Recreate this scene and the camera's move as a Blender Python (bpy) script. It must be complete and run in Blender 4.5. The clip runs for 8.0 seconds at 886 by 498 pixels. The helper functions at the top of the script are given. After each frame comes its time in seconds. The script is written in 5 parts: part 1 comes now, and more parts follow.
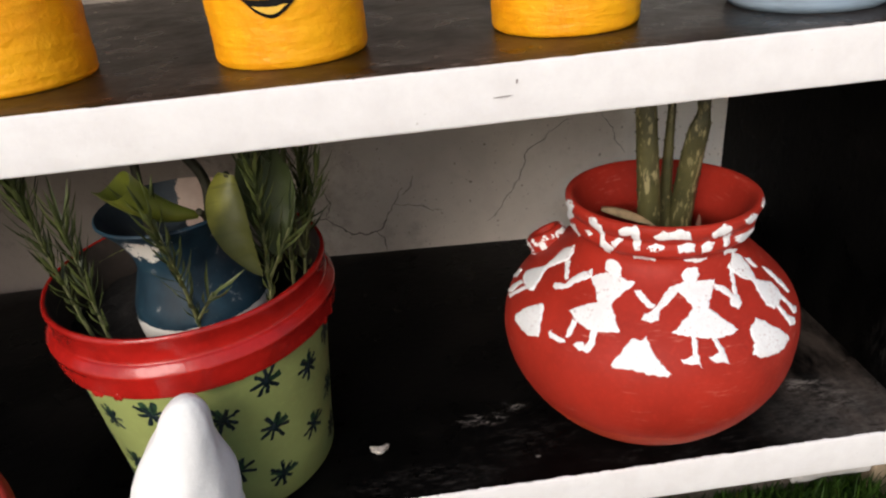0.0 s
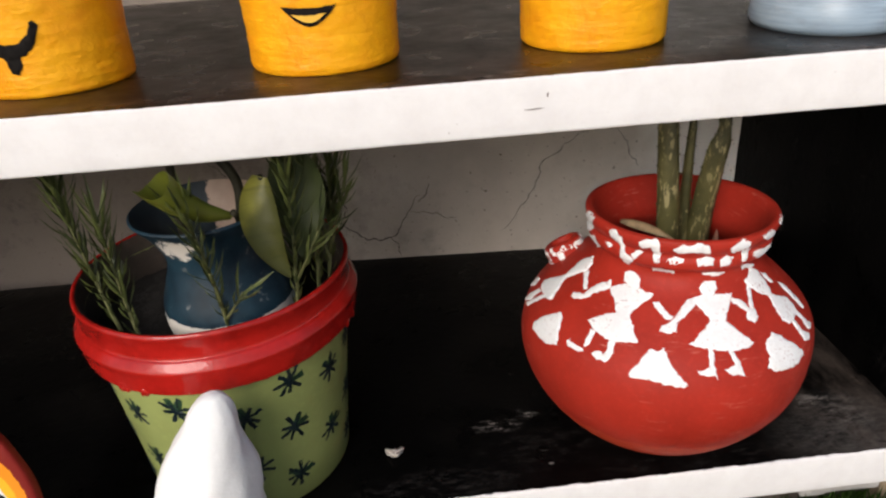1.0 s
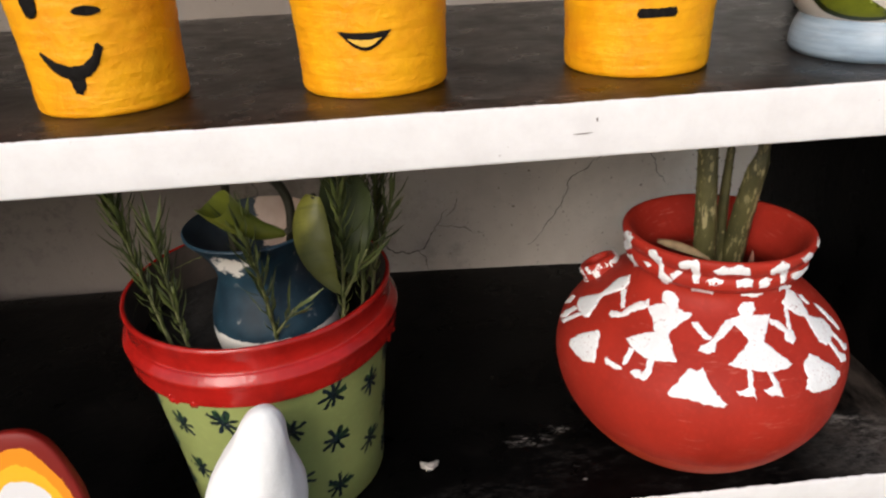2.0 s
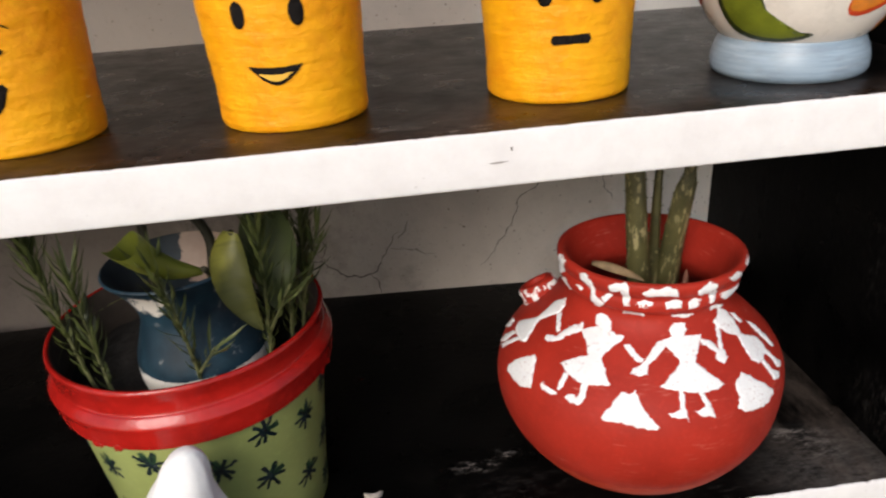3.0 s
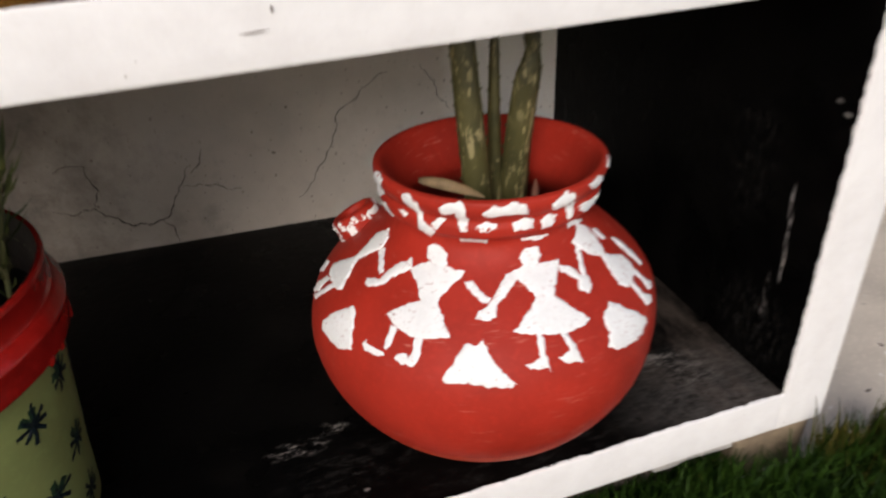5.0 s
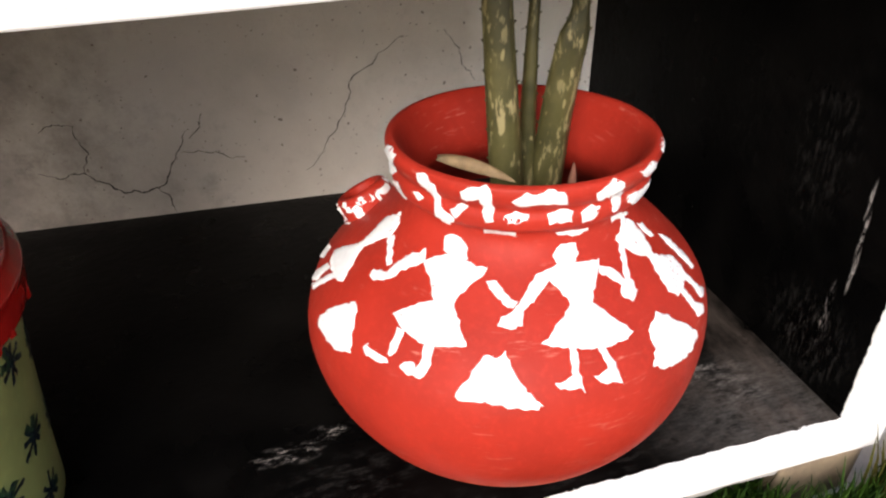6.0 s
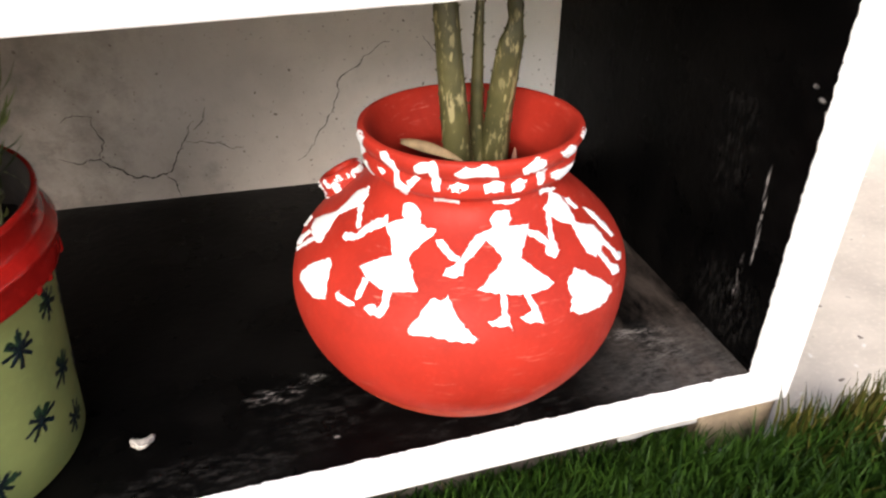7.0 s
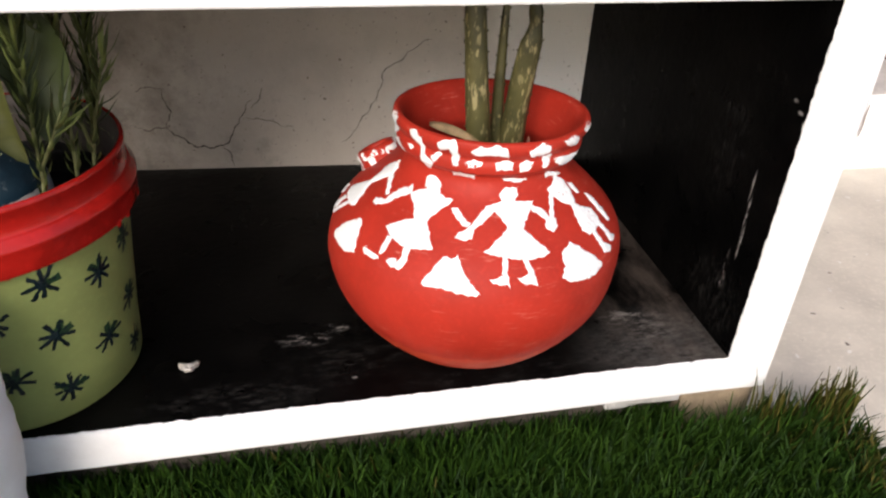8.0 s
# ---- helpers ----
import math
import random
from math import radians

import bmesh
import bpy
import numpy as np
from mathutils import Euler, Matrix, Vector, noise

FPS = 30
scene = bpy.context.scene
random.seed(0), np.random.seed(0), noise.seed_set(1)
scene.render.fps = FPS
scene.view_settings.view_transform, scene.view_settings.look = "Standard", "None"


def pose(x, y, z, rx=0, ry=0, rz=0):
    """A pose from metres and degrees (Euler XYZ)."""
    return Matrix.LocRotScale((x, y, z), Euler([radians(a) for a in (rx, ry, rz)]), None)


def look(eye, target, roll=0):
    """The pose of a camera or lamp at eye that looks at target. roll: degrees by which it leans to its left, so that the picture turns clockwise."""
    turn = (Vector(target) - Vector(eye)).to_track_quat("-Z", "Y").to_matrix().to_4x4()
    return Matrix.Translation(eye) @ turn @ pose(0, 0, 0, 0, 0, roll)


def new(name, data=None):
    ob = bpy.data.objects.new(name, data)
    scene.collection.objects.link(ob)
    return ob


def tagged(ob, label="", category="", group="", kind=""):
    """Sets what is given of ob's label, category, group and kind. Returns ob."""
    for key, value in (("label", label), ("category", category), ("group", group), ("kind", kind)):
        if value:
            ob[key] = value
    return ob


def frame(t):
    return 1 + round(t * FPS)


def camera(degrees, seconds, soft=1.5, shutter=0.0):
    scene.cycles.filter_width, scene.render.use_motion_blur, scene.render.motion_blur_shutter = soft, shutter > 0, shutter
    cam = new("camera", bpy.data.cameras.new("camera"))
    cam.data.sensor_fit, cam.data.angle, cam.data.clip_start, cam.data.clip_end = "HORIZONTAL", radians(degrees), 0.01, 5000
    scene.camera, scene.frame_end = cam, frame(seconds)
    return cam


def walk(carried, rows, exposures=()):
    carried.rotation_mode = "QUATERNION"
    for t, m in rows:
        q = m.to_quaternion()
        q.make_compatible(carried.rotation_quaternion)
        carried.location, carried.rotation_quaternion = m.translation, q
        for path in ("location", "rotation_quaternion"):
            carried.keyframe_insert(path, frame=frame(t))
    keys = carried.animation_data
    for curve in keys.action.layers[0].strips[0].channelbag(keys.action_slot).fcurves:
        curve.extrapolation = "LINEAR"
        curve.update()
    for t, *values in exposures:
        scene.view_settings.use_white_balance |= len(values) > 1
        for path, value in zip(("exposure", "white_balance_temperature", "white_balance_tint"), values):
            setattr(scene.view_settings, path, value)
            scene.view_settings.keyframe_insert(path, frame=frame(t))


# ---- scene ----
cam = camera(62.9, 8.0, soft=2.2, shutter=0.5)
PATH = [
    (0, (-0.423, -0.426, 0.548), (-0.305, 1.334, -0.396), -5.2),
    (0.5, (-0.429, -0.428, 0.549), (-0.303, 1.332, -0.393), -4.8),
    (1, (-0.441, -0.434, 0.553), (-0.321, 1.336, -0.37), -3.6),
    (1.5, (-0.459, -0.437, 0.56), (-0.356, 1.34, -0.351), -3.2),
    (1.7, (-0.469, -0.439, 0.561), (-0.371, 1.342, -0.343), -2.9),
    (2.8, (-0.441, -0.43, 0.58), (-0.301, 1.351, -0.32), -4.3),
    (3, (-0.426, -0.432, 0.573), (-0.272, 1.361, -0.302), -4.2),
    (3.5, (-0.412, -0.425, 0.575), (-0.201, 1.356, -0.308), -4.9),
    (4, (-0.372, -0.398, 0.556), (0.044, 1.318, -0.384), -5.0),
    (4.5, (-0.368, -0.374, 0.538), (0.122, 1.292, -0.455), -3.8),
    (5, (-0.371, -0.315, 0.498), (0.139, 1.306, -0.557), -3.0),
    (5.2, (-0.377, -0.277, 0.479), (0.105, 1.332, -0.607), -1.6),
    (6.3, (-0.35, -0.256, 0.468), (0.099, 1.346, -0.642), -1.5),
    (6.5, (-0.355, -0.283, 0.467), (0.097, 1.345, -0.603), -2.3),
    (7, (-0.353, -0.344, 0.494), (0.108, 1.265, -0.6), -0.4),
    (7.5, (-0.359, -0.401, 0.513), (0.038, 1.238, -0.563), 0.7),
    (8, (-0.358, -0.423, 0.512), (0.01, 1.217, -0.571), 2.4),
]
walk(cam, [(t, look(eye, target, roll)) for t, eye, target, roll in PATH],
     exposures=[(0, 0.15), (1.5, 0.17), (3, 0.2), (4.5, 0.16), (5.0, 0.08), (5.4, 0.25), (6.3, 1.1), (7.0, 1.15), (7.5, 0.9), (8, 0.71)])

# ---- light ----
world = bpy.data.worlds.new("sky")
scene.world = world
world.use_nodes = True
wn = world.node_tree
sky = wn.nodes.new("ShaderNodeTexSky")
sky.sky_type = "NISHITA"
sky.sun_disc = False
sky.sun_elevation, sky.sun_rotation = radians(33), radians(206)
sky.dust_density = 3.0
wn.links.new(sky.outputs[0], wn.nodes["Background"].inputs[0])
wn.nodes["Background"].inputs[1].default_value = 0.115
sun_data = bpy.data.lights.new("sun", "SUN")
sun_data.energy, sun_data.angle, sun_data.color = 1.7, radians(32), (1.0, 0.968, 0.955)
sun = new("sun", sun_data)
sun.matrix_world = look((-1.7, -3.0, 2.45), (-0.2, 0.1, 0.2))

# ---- materials ----
def nodes_of(name):
    m = bpy.data.materials.new(name)
    m.use_nodes = True
    return m, m.node_tree, m.node_tree.nodes["Principled BSDF"]


def add(nt, kind, **inputs):
    n = nt.nodes.new(kind)
    for k, v in inputs.items():
        n.inputs[k.replace("_", " ")].default_value = v
    return n


def noise_node(nt, scale, detail=4.0, rough=0.6, stretch=None, space="Object"):
    co = nt.nodes.new("ShaderNodeTexCoord")
    out = co.outputs[space]
    if stretch:
        mp = nt.nodes.new("ShaderNodeMapping")
        mp.inputs["Scale"].default_value = stretch
        nt.links.new(out, mp.inputs["Vector"])
        out = mp.outputs[0]
    n = add(nt, "ShaderNodeTexNoise", Scale=scale, Detail=detail, Roughness=rough)
    nt.links.new(out, n.inputs["Vector"])
    return n.outputs["Fac"]


def ramp(nt, fac, lo, hi, a=(0, 0, 0, 1), b=(1, 1, 1, 1)):
    r = nt.nodes.new("ShaderNodeValToRGB")
    e = r.color_ramp.elements
    e[0].position, e[1].position, e[0].color, e[1].color = lo, hi, a, b
    nt.links.new(fac, r.inputs[0])
    return r.outputs[0]


def mix(nt, fac, a, b):
    m = nt.nodes.new("ShaderNodeMix")
    m.data_type = "RGBA"
    for i, v in ((0, fac), (6, a), (7, b)):
        if isinstance(v, (int, float)):
            m.inputs[i].default_value = v
        elif isinstance(v, tuple):
            m.inputs[i].default_value = (*v[:3], 1)
        else:
            nt.links.new(v, m.inputs[i])
    return m.outputs[2]


def math_node(nt, op, a, b=0.0):
    m = nt.nodes.new("ShaderNodeMath")
    m.operation = op
    for i, v in enumerate((a, b)):
        if isinstance(v, (int, float)):
            m.inputs[i].default_value = v
        else:
            nt.links.new(v, m.inputs[i])
    return m.outputs[0]


def bump(nt, bsdf, height, strength, dist):
    b = add(nt, "ShaderNodeBump", Strength=strength, Distance=dist)
    nt.links.new(height, b.inputs["Height"])
    nt.links.new(b.outputs[0], bsdf.inputs["Normal"])


def plain(name, col, rough=0.5, var=0.25, fine=180.0, coarse=22.0, bump_mm=0.3, bump_scale=None, dark=None, spread=(0.35, 0.7), metal=0.0, spec=0.5):
    """A surface of one paint or stuff, with grain and larger stains."""
    m, nt, b = nodes_of(name)
    darker = dark or tuple(c * (1 - var) for c in col)
    lighter = tuple(min(1, c * (1 + var * 0.5)) for c in col)
    c1 = mix(nt, ramp(nt, noise_node(nt, coarse), *spread), darker, col)
    c2 = mix(nt, math_node(nt, "MULTIPLY", ramp(nt, noise_node(nt, fine, 3), 0.5, 0.75), 0.5), c1, lighter)
    nt.links.new(c2, b.inputs["Base Color"])
    r = ramp(nt, noise_node(nt, coarse * 2.3), 0.3, 0.8, (rough * 0.8,) * 3 + (1,), (min(1, rough * 1.25),) * 3 + (1,))
    nt.links.new(r, b.inputs["Roughness"])
    b.inputs["Metallic"].default_value = metal
    b.inputs["Specular IOR Level"].default_value = spec
    if bump_mm:
        bump(nt, b, noise_node(nt, bump_scale or fine, 5), 0.8, bump_mm / 1000)
    return m


def coords(nt):
    g = nt.nodes.new("ShaderNodeNewGeometry")
    s = nt.nodes.new("ShaderNodeSeparateXYZ")
    nt.links.new(g.outputs["Position"], s.inputs[0])
    return s.outputs


def shelf_paint(name, side=False, gloss=0.15, dusty=False):
    """Black enamel inside the unit, white wash brushed over its front edges, with a ragged border between the two."""
    m, nt, b = nodes_of(name)
    x, y, z = coords(nt)
    edge = math_node(nt, "MULTIPLY", math_node(nt, "SUBTRACT", noise_node(nt, 100, 7, 0.75), 0.5), 0.008)
    white = math_node(nt, "LESS_THAN", y, math_node(nt, "ADD", edge, 0.0022))
    if side:
        white = math_node(nt, "MAXIMUM", white, math_node(nt, "GREATER_THAN", x, 0.02))
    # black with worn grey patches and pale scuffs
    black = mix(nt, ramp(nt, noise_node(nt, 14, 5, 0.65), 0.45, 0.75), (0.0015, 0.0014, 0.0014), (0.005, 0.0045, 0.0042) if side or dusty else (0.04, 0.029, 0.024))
    stretch = (40, 40, 6) if side else (26, 48, 20)
    scuff = ramp(nt, noise_node(nt, 1.6, 9, 0.75, stretch), 0.64, 0.78)
    patch = ramp(nt, noise_node(nt, 9, 3, 0.5), 0.5, 0.68)
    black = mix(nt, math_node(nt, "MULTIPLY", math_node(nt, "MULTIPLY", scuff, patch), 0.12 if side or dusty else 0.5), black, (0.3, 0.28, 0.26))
    fine = noise_node(nt, 1.0, 10, 0.8, (90, 260, 200) if not side else (300, 260, 70))

    def smear(cx, cy, ax, ay, lo, hi, strength, u, w):
        """A wiped whitewash smear of oval extent."""
        du = math_node(nt, "DIVIDE", math_node(nt, "SUBTRACT", u, cx), ax)
        dw = math_node(nt, "DIVIDE", math_node(nt, "SUBTRACT", w, cy), ay)
        r = math_node(nt, "SQRT", math_node(nt, "ADD", math_node(nt, "MULTIPLY", du, du), math_node(nt, "MULTIPLY", dw, dw)))
        inside = ramp(nt, math_node(nt, "SUBTRACT", 1.0, r), 0.0, 0.6)
        return math_node(nt, "MULTIPLY", math_node(nt, "MULTIPLY", inside, ramp(nt, fine, lo, hi)), strength)

    if dusty:
        marks = [(-0.366, 0.084, 0.028, 0.011, 0.53, 0.59, 0.55), (-0.335, 0.096, 0.018, 0.009, 0.52, 0.58, 0.55), (-0.327, 0.029, 0.003, 0.0016, 0.4, 0.5, 0.6), (-0.33, 0.05, 0.07, 0.03, 0.52, 0.75, 0.14), (-0.42, 0.02, 0.1, 0.022, 0.5, 0.78, 0.14),
                 (-0.072, 0.072, 0.024, 0.012, 0.5, 0.6, 0.6), (-0.05, 0.055, 0.03, 0.03, 0.48, 0.7, 0.4), (-0.04, 0.03, 0.1, 0.06, 0.35, 0.75, 0.3), (-0.2, 0.016, 0.12, 0.016, 0.52, 0.75, 0.12)]
        for cx, cy, ax, ay, lo, hi, k in marks:
            black = mix(nt, smear(cx, cy, ax, ay, lo, hi, k, x, y), black, (0.34, 0.31, 0.29))
        worn = math_node(nt, "MULTIPLY", ramp(nt, math_node(nt, "ADD", x, 0.3), 0.14, 0.3), ramp(nt, noise_node(nt, 20, 9, 0.75, (1.4, 0.5, 1)), 0.42, 0.6))
        black = mix(nt, math_node(nt, "MULTIPLY", worn, 0.48), black, (0.12, 0.094, 0.08))
    elif not side:
        rub = math_node(nt, "MULTIPLY", ramp(nt, math_node(nt, "SUBTRACT", 0.06, y), 0.0, 0.06), ramp(nt, noise_node(nt, 30, 7, 0.7, (1, 1.8, 1)), 0.42, 0.7))
        black = mix(nt, math_node(nt, "MULTIPLY", rub, 0.6), black, (0.105, 0.066, 0.05))
        for cx, cy, ax, ay, lo, hi, k in [(-0.4, 0.006, 0.12, 0.012, 0.56, 0.66, 0.6), (-0.41, 0.03, 0.026, 0.009, 0.5, 0.6, 0.55), (-0.36, 0.014, 0.03, 0.012, 0.54, 0.62, 0.5),
                                          (-0.2, 0.02, 0.05, 0.012, 0.57, 0.66, 0.5), (-0.06, 0.02, 0.05, 0.014, 0.55, 0.65, 0.5), (-0.56, 0.018, 0.05, 0.012, 0.57, 0.66, 0.4)]:
            black = mix(nt, smear(cx, cy, ax, ay, lo, hi, k, x, y), black, (0.42, 0.37, 0.34))
    if side:
        for cy, cz, ay, az, lo, hi, k in [(0.0365, 0.246, 0.0016, 0.016, 0.45, 0.53, 0.9), (0.0335, 0.222, 0.0018, 0.022, 0.47, 0.55, 0.9), (0.0315, 0.196, 0.0019, 0.02, 0.44, 0.52, 0.9), (0.041, 0.155, 0.004, 0.03, 0.5, 0.6, 0.5),
                                          (0.0175, 0.326, 0.0035, 0.0018, 0.42, 0.52, 0.4), (0.009, 0.3195, 0.004, 0.002, 0.42, 0.52, 0.5), (0.002, 0.313, 0.003, 0.0025, 0.4, 0.5, 0.7),
                                          (0.082, 0.255, 0.035, 0.07, 0.5, 0.78, 0.09), (0.155, 0.26, 0.03, 0.07, 0.52, 0.8, 0.07), (0.05, 0.13, 0.05, 0.045, 0.5, 0.75, 0.14)]:
            black = mix(nt, smear(cy, cz, ay, az, lo, hi, k, y, z), black, (0.4, 0.37, 0.35))
    pale = mix(nt, ramp(nt, noise_node(nt, 30, 6, 0.7), 0.3, 0.62), (0.745, 0.725, 0.72), (0.82, 0.808, 0.805))
    flaky = ramp(nt, noise_node(nt, 1.0, 8, 0.72, (24, 60, 150) if not side else (60, 60, 26)), 0.56, 0.7)
    pale = mix(nt, math_node(nt, "MULTIPLY", flaky, 0.07), pale, (0.5, 0.46, 0.44))
    specks = ramp(nt, noise_node(nt, 210, 2, 0.5), 0.72, 0.78)
    pale = mix(nt, math_node(nt, "MULTIPLY", specks, 0.5), pale, (0.42, 0.38, 0.35))
    nt.links.new(mix(nt, white, black, pale), b.inputs["Base Color"])
    rough_black = ramp(nt, noise_node(nt, 26, 5, 0.6), 0.3, 0.75, (0.22, 0.22, 0.22, 1), (0.45, 0.45, 0.45, 1))
    nt.links.new(mix(nt, white, rough_black, (0.75, 0.75, 0.75)), b.inputs["Roughness"])
    b.inputs["Specular IOR Level"].default_value = gloss
    ridge = math_node(nt, "MULTIPLY", math_node(nt, "MULTIPLY", flaky, white), ramp(nt, noise_node(nt, 1.0, 2, 0.5, (8, 8, 30) if not side else (30, 30, 8)), 0.45, 0.6))
    bump(nt, b, math_node(nt, "ADD", noise_node(nt, 110, 8, 0.65, (1, 1, 1)), math_node(nt, "MULTIPLY", ridge, 0.35)), 0.6, 0.0009)
    return m


def wall_paint(name, col=(0.66, 0.63, 0.6)):
    """Old limewash on plaster: grime patches, dark specks and trowel waves."""
    m, nt, b = nodes_of(name)
    c = mix(nt, ramp(nt, noise_node(nt, 7, 6, 0.6), 0.35, 0.7), tuple(v * 0.72 for v in col), col)
    c = mix(nt, math_node(nt, "MULTIPLY", ramp(nt, noise_node(nt, 45, 6, 0.7), 0.55, 0.75), 0.35), c, tuple(v * 0.5 for v in col))
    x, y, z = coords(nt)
    # whiter wash over the right end, with an uneven border
    whiter_end = math_node(nt, "MULTIPLY", ramp(nt, math_node(nt, "ADD", math_node(nt, "ADD", x, math_node(nt, "MULTIPLY", noise_node(nt, 14, 5), 0.08)), 0.5), 0.405, 0.45), 0.92)
    # dirt and dimmer light towards the left, both put into the wash colour
    light_ramp = ramp(nt, math_node(nt, "ADD", math_node(nt, "ADD", x, math_node(nt, "MULTIPLY", noise_node(nt, 6, 5), 0.2)), 0.6), 0.12, 0.55)
    c = mix(nt, math_node(nt, "MULTIPLY", light_ramp, 1.0), mix(nt, 0.85, c, tuple(v * q for v, q in zip(col, (0.4, 0.37, 0.35)))), c)
    c = mix(nt, whiter_end, c, (0.9, 0.89, 0.87))
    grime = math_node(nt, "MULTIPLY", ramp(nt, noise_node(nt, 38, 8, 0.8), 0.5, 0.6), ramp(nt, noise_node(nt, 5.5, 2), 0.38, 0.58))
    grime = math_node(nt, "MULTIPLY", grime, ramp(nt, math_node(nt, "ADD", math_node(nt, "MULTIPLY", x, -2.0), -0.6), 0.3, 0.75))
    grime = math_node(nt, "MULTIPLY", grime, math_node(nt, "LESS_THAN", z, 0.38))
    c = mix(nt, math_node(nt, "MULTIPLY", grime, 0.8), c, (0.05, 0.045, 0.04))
    # blotchy mould, with the shade on the left painted in
    mould_shade = math_node(nt, "MULTIPLY", ramp(nt, math_node(nt, "ADD", math_node(nt, "MULTIPLY", x, -2.0), math_node(nt, "SUBTRACT", math_node(nt, "MULTIPLY", noise_node(nt, 14, 8, 0.7), 1.5), 1.4)), 0.25, 0.7), math_node(nt, "LESS_THAN", z, 0.38))
    c = mix(nt, math_node(nt, "MULTIPLY", mould_shade, 0.78), c, (0.12, 0.10, 0.088))
    dots = math_node(nt, "MAXIMUM", ramp(nt, noise_node(nt, 150, 1, 0.4), 0.745, 0.775), ramp(nt, noise_node(nt, 260, 1, 0.4), 0.725, 0.755))
    c = mix(nt, math_node(nt, "MULTIPLY", dots, 0.75), c, (0.1, 0.07, 0.055))
    nt.links.new(c, b.inputs["Base Color"])
    b.inputs["Roughness"].default_value = 0.85
    bump(nt, b, noise_node(nt, 30, 8, 0.65), 0.8, 0.0022)
    return m


M_BOARD = shelf_paint("black_and_white_board_paint", gloss=0.24)
M_FLOORBOARD = shelf_paint("scuffed_black_and_white_board_paint", gloss=0.09, dusty=True)
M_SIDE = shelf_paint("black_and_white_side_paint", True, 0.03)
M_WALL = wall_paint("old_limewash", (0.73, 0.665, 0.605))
M_RISER = wall_paint("bright_limewash", (0.8, 0.79, 0.77))
M_CRACK = plain("crack_shadow", (0.035, 0.028, 0.024), 0.9, bump_mm=0)
M_SCRATCH = plain("grey_scratch", (0.3, 0.26, 0.24), 0.9, bump_mm=0)
M_CONCRETE = plain("worn_concrete", (0.66, 0.59, 0.50), 0.85, 0.22, 160, 9, 0.8, 60)
def floor_specks(m):
    """Scattered pale crumbs and dark leaf bits trodden into the concrete."""
    nt, bs = m.node_tree, m.node_tree.nodes["Principled BSDF"]
    old = bs.inputs["Base Color"].links[0].from_socket
    c = mix(nt, math_node(nt, "MULTIPLY", ramp(nt, noise_node(nt, 75, 2, 0.5), 0.70, 0.74), 0.8), old, (0.72, 0.69, 0.65))
    c = mix(nt, math_node(nt, "MULTIPLY", ramp(nt, noise_node(nt, 52, 1.5, 0.5, (1, 1.3, 1)), 0.735, 0.76), 0.85), c, (0.1, 0.07, 0.055))
    c = mix(nt, math_node(nt, "MULTIPLY", ramp(nt, noise_node(nt, 4, 5, 0.6), 0.45, 0.75), 0.35), c, (0.3, 0.27, 0.24))
    nt.links.new(c, bs.inputs["Base Color"])


floor_specks(M_CONCRETE)
# shade of the gap under the bottom board, put into the cement colour
M_PLINTH = plain("gap_shade_cement", (0.1, 0.08, 0.062), 0.9, 0.5, 120, 30, 1.5, 50)
M_FOOT = plain("tan_cement", (0.36, 0.27, 0.175), 0.9, 0.45, 120, 26, 1.5, 60)
M_STEP = plain("pale_step_plaster", (0.64, 0.585, 0.54), 0.8, 0.25, 120, 14, 0.6)
M_OXIDE = plain("dark_oxide_plaster", (0.09, 0.04, 0.035), 0.7, 0.4, 90, 12, 0.6)
M_PLASTER = plain("chipped_white_plaster", (0.6, 0.57, 0.53), 0.85, 0.3, 120, 40, 1.2, 90)
M_RED = plain("red_terracotta_paint", (0.41, 0.029, 0.016), 0.55, 0.25, 260, 16, 0.4, 140, spec=0.18)
def streaks_and_bounce(m, col):
    """Faint pale rub marks running round a turned pot, and bounce light tinted into its belly."""
    nt, bs = m.node_tree, m.node_tree.nodes["Principled BSDF"]
    old = bs.inputs["Base Color"].links[0].from_socket
    k = math_node(nt, "MULTIPLY", ramp(nt, noise_node(nt, 1.0, 6, 0.7, (55, 55, 420)), 0.57, 0.68), ramp(nt, noise_node(nt, 26, 2), 0.5, 0.66))
    # lower belly's bounce light, tinted in as more orange, with a ragged upper border
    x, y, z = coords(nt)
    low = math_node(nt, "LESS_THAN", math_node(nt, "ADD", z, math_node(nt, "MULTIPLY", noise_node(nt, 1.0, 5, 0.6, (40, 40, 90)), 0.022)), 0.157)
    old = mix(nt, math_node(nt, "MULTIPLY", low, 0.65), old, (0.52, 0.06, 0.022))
    nt.links.new(mix(nt, math_node(nt, "MULTIPLY", k, 0.8), old, col), bs.inputs["Base Color"])


streaks_and_bounce(M_RED, (0.62, 0.2, 0.15))
M_SOIL = plain("dark_potting_soil", (0.009, 0.0062, 0.0045), 0.95, 0.6, 160, 40, 3.0, 110)
M_FIGURE = plain("white_brush_paint", (0.87, 0.87, 0.87), 0.6, 0.1, 300, 60, 0.5, 200)


def dry_brush(m, under):
    """Lets the ground colour show through thin spots of a brushed paint."""
    nt, bs = m.node_tree, m.node_tree.nodes["Principled BSDF"]
    old = bs.inputs["Base Color"].links[0].from_socket
    holes = math_node(nt, "MULTIPLY", ramp(nt, noise_node(nt, 420, 6, 0.75), 0.57, 0.63), ramp(nt, noise_node(nt, 60, 2), 0.4, 0.62))
    nt.links.new(mix(nt, math_node(nt, "MULTIPLY", holes, 0.8), old, under), bs.inputs["Base Color"])


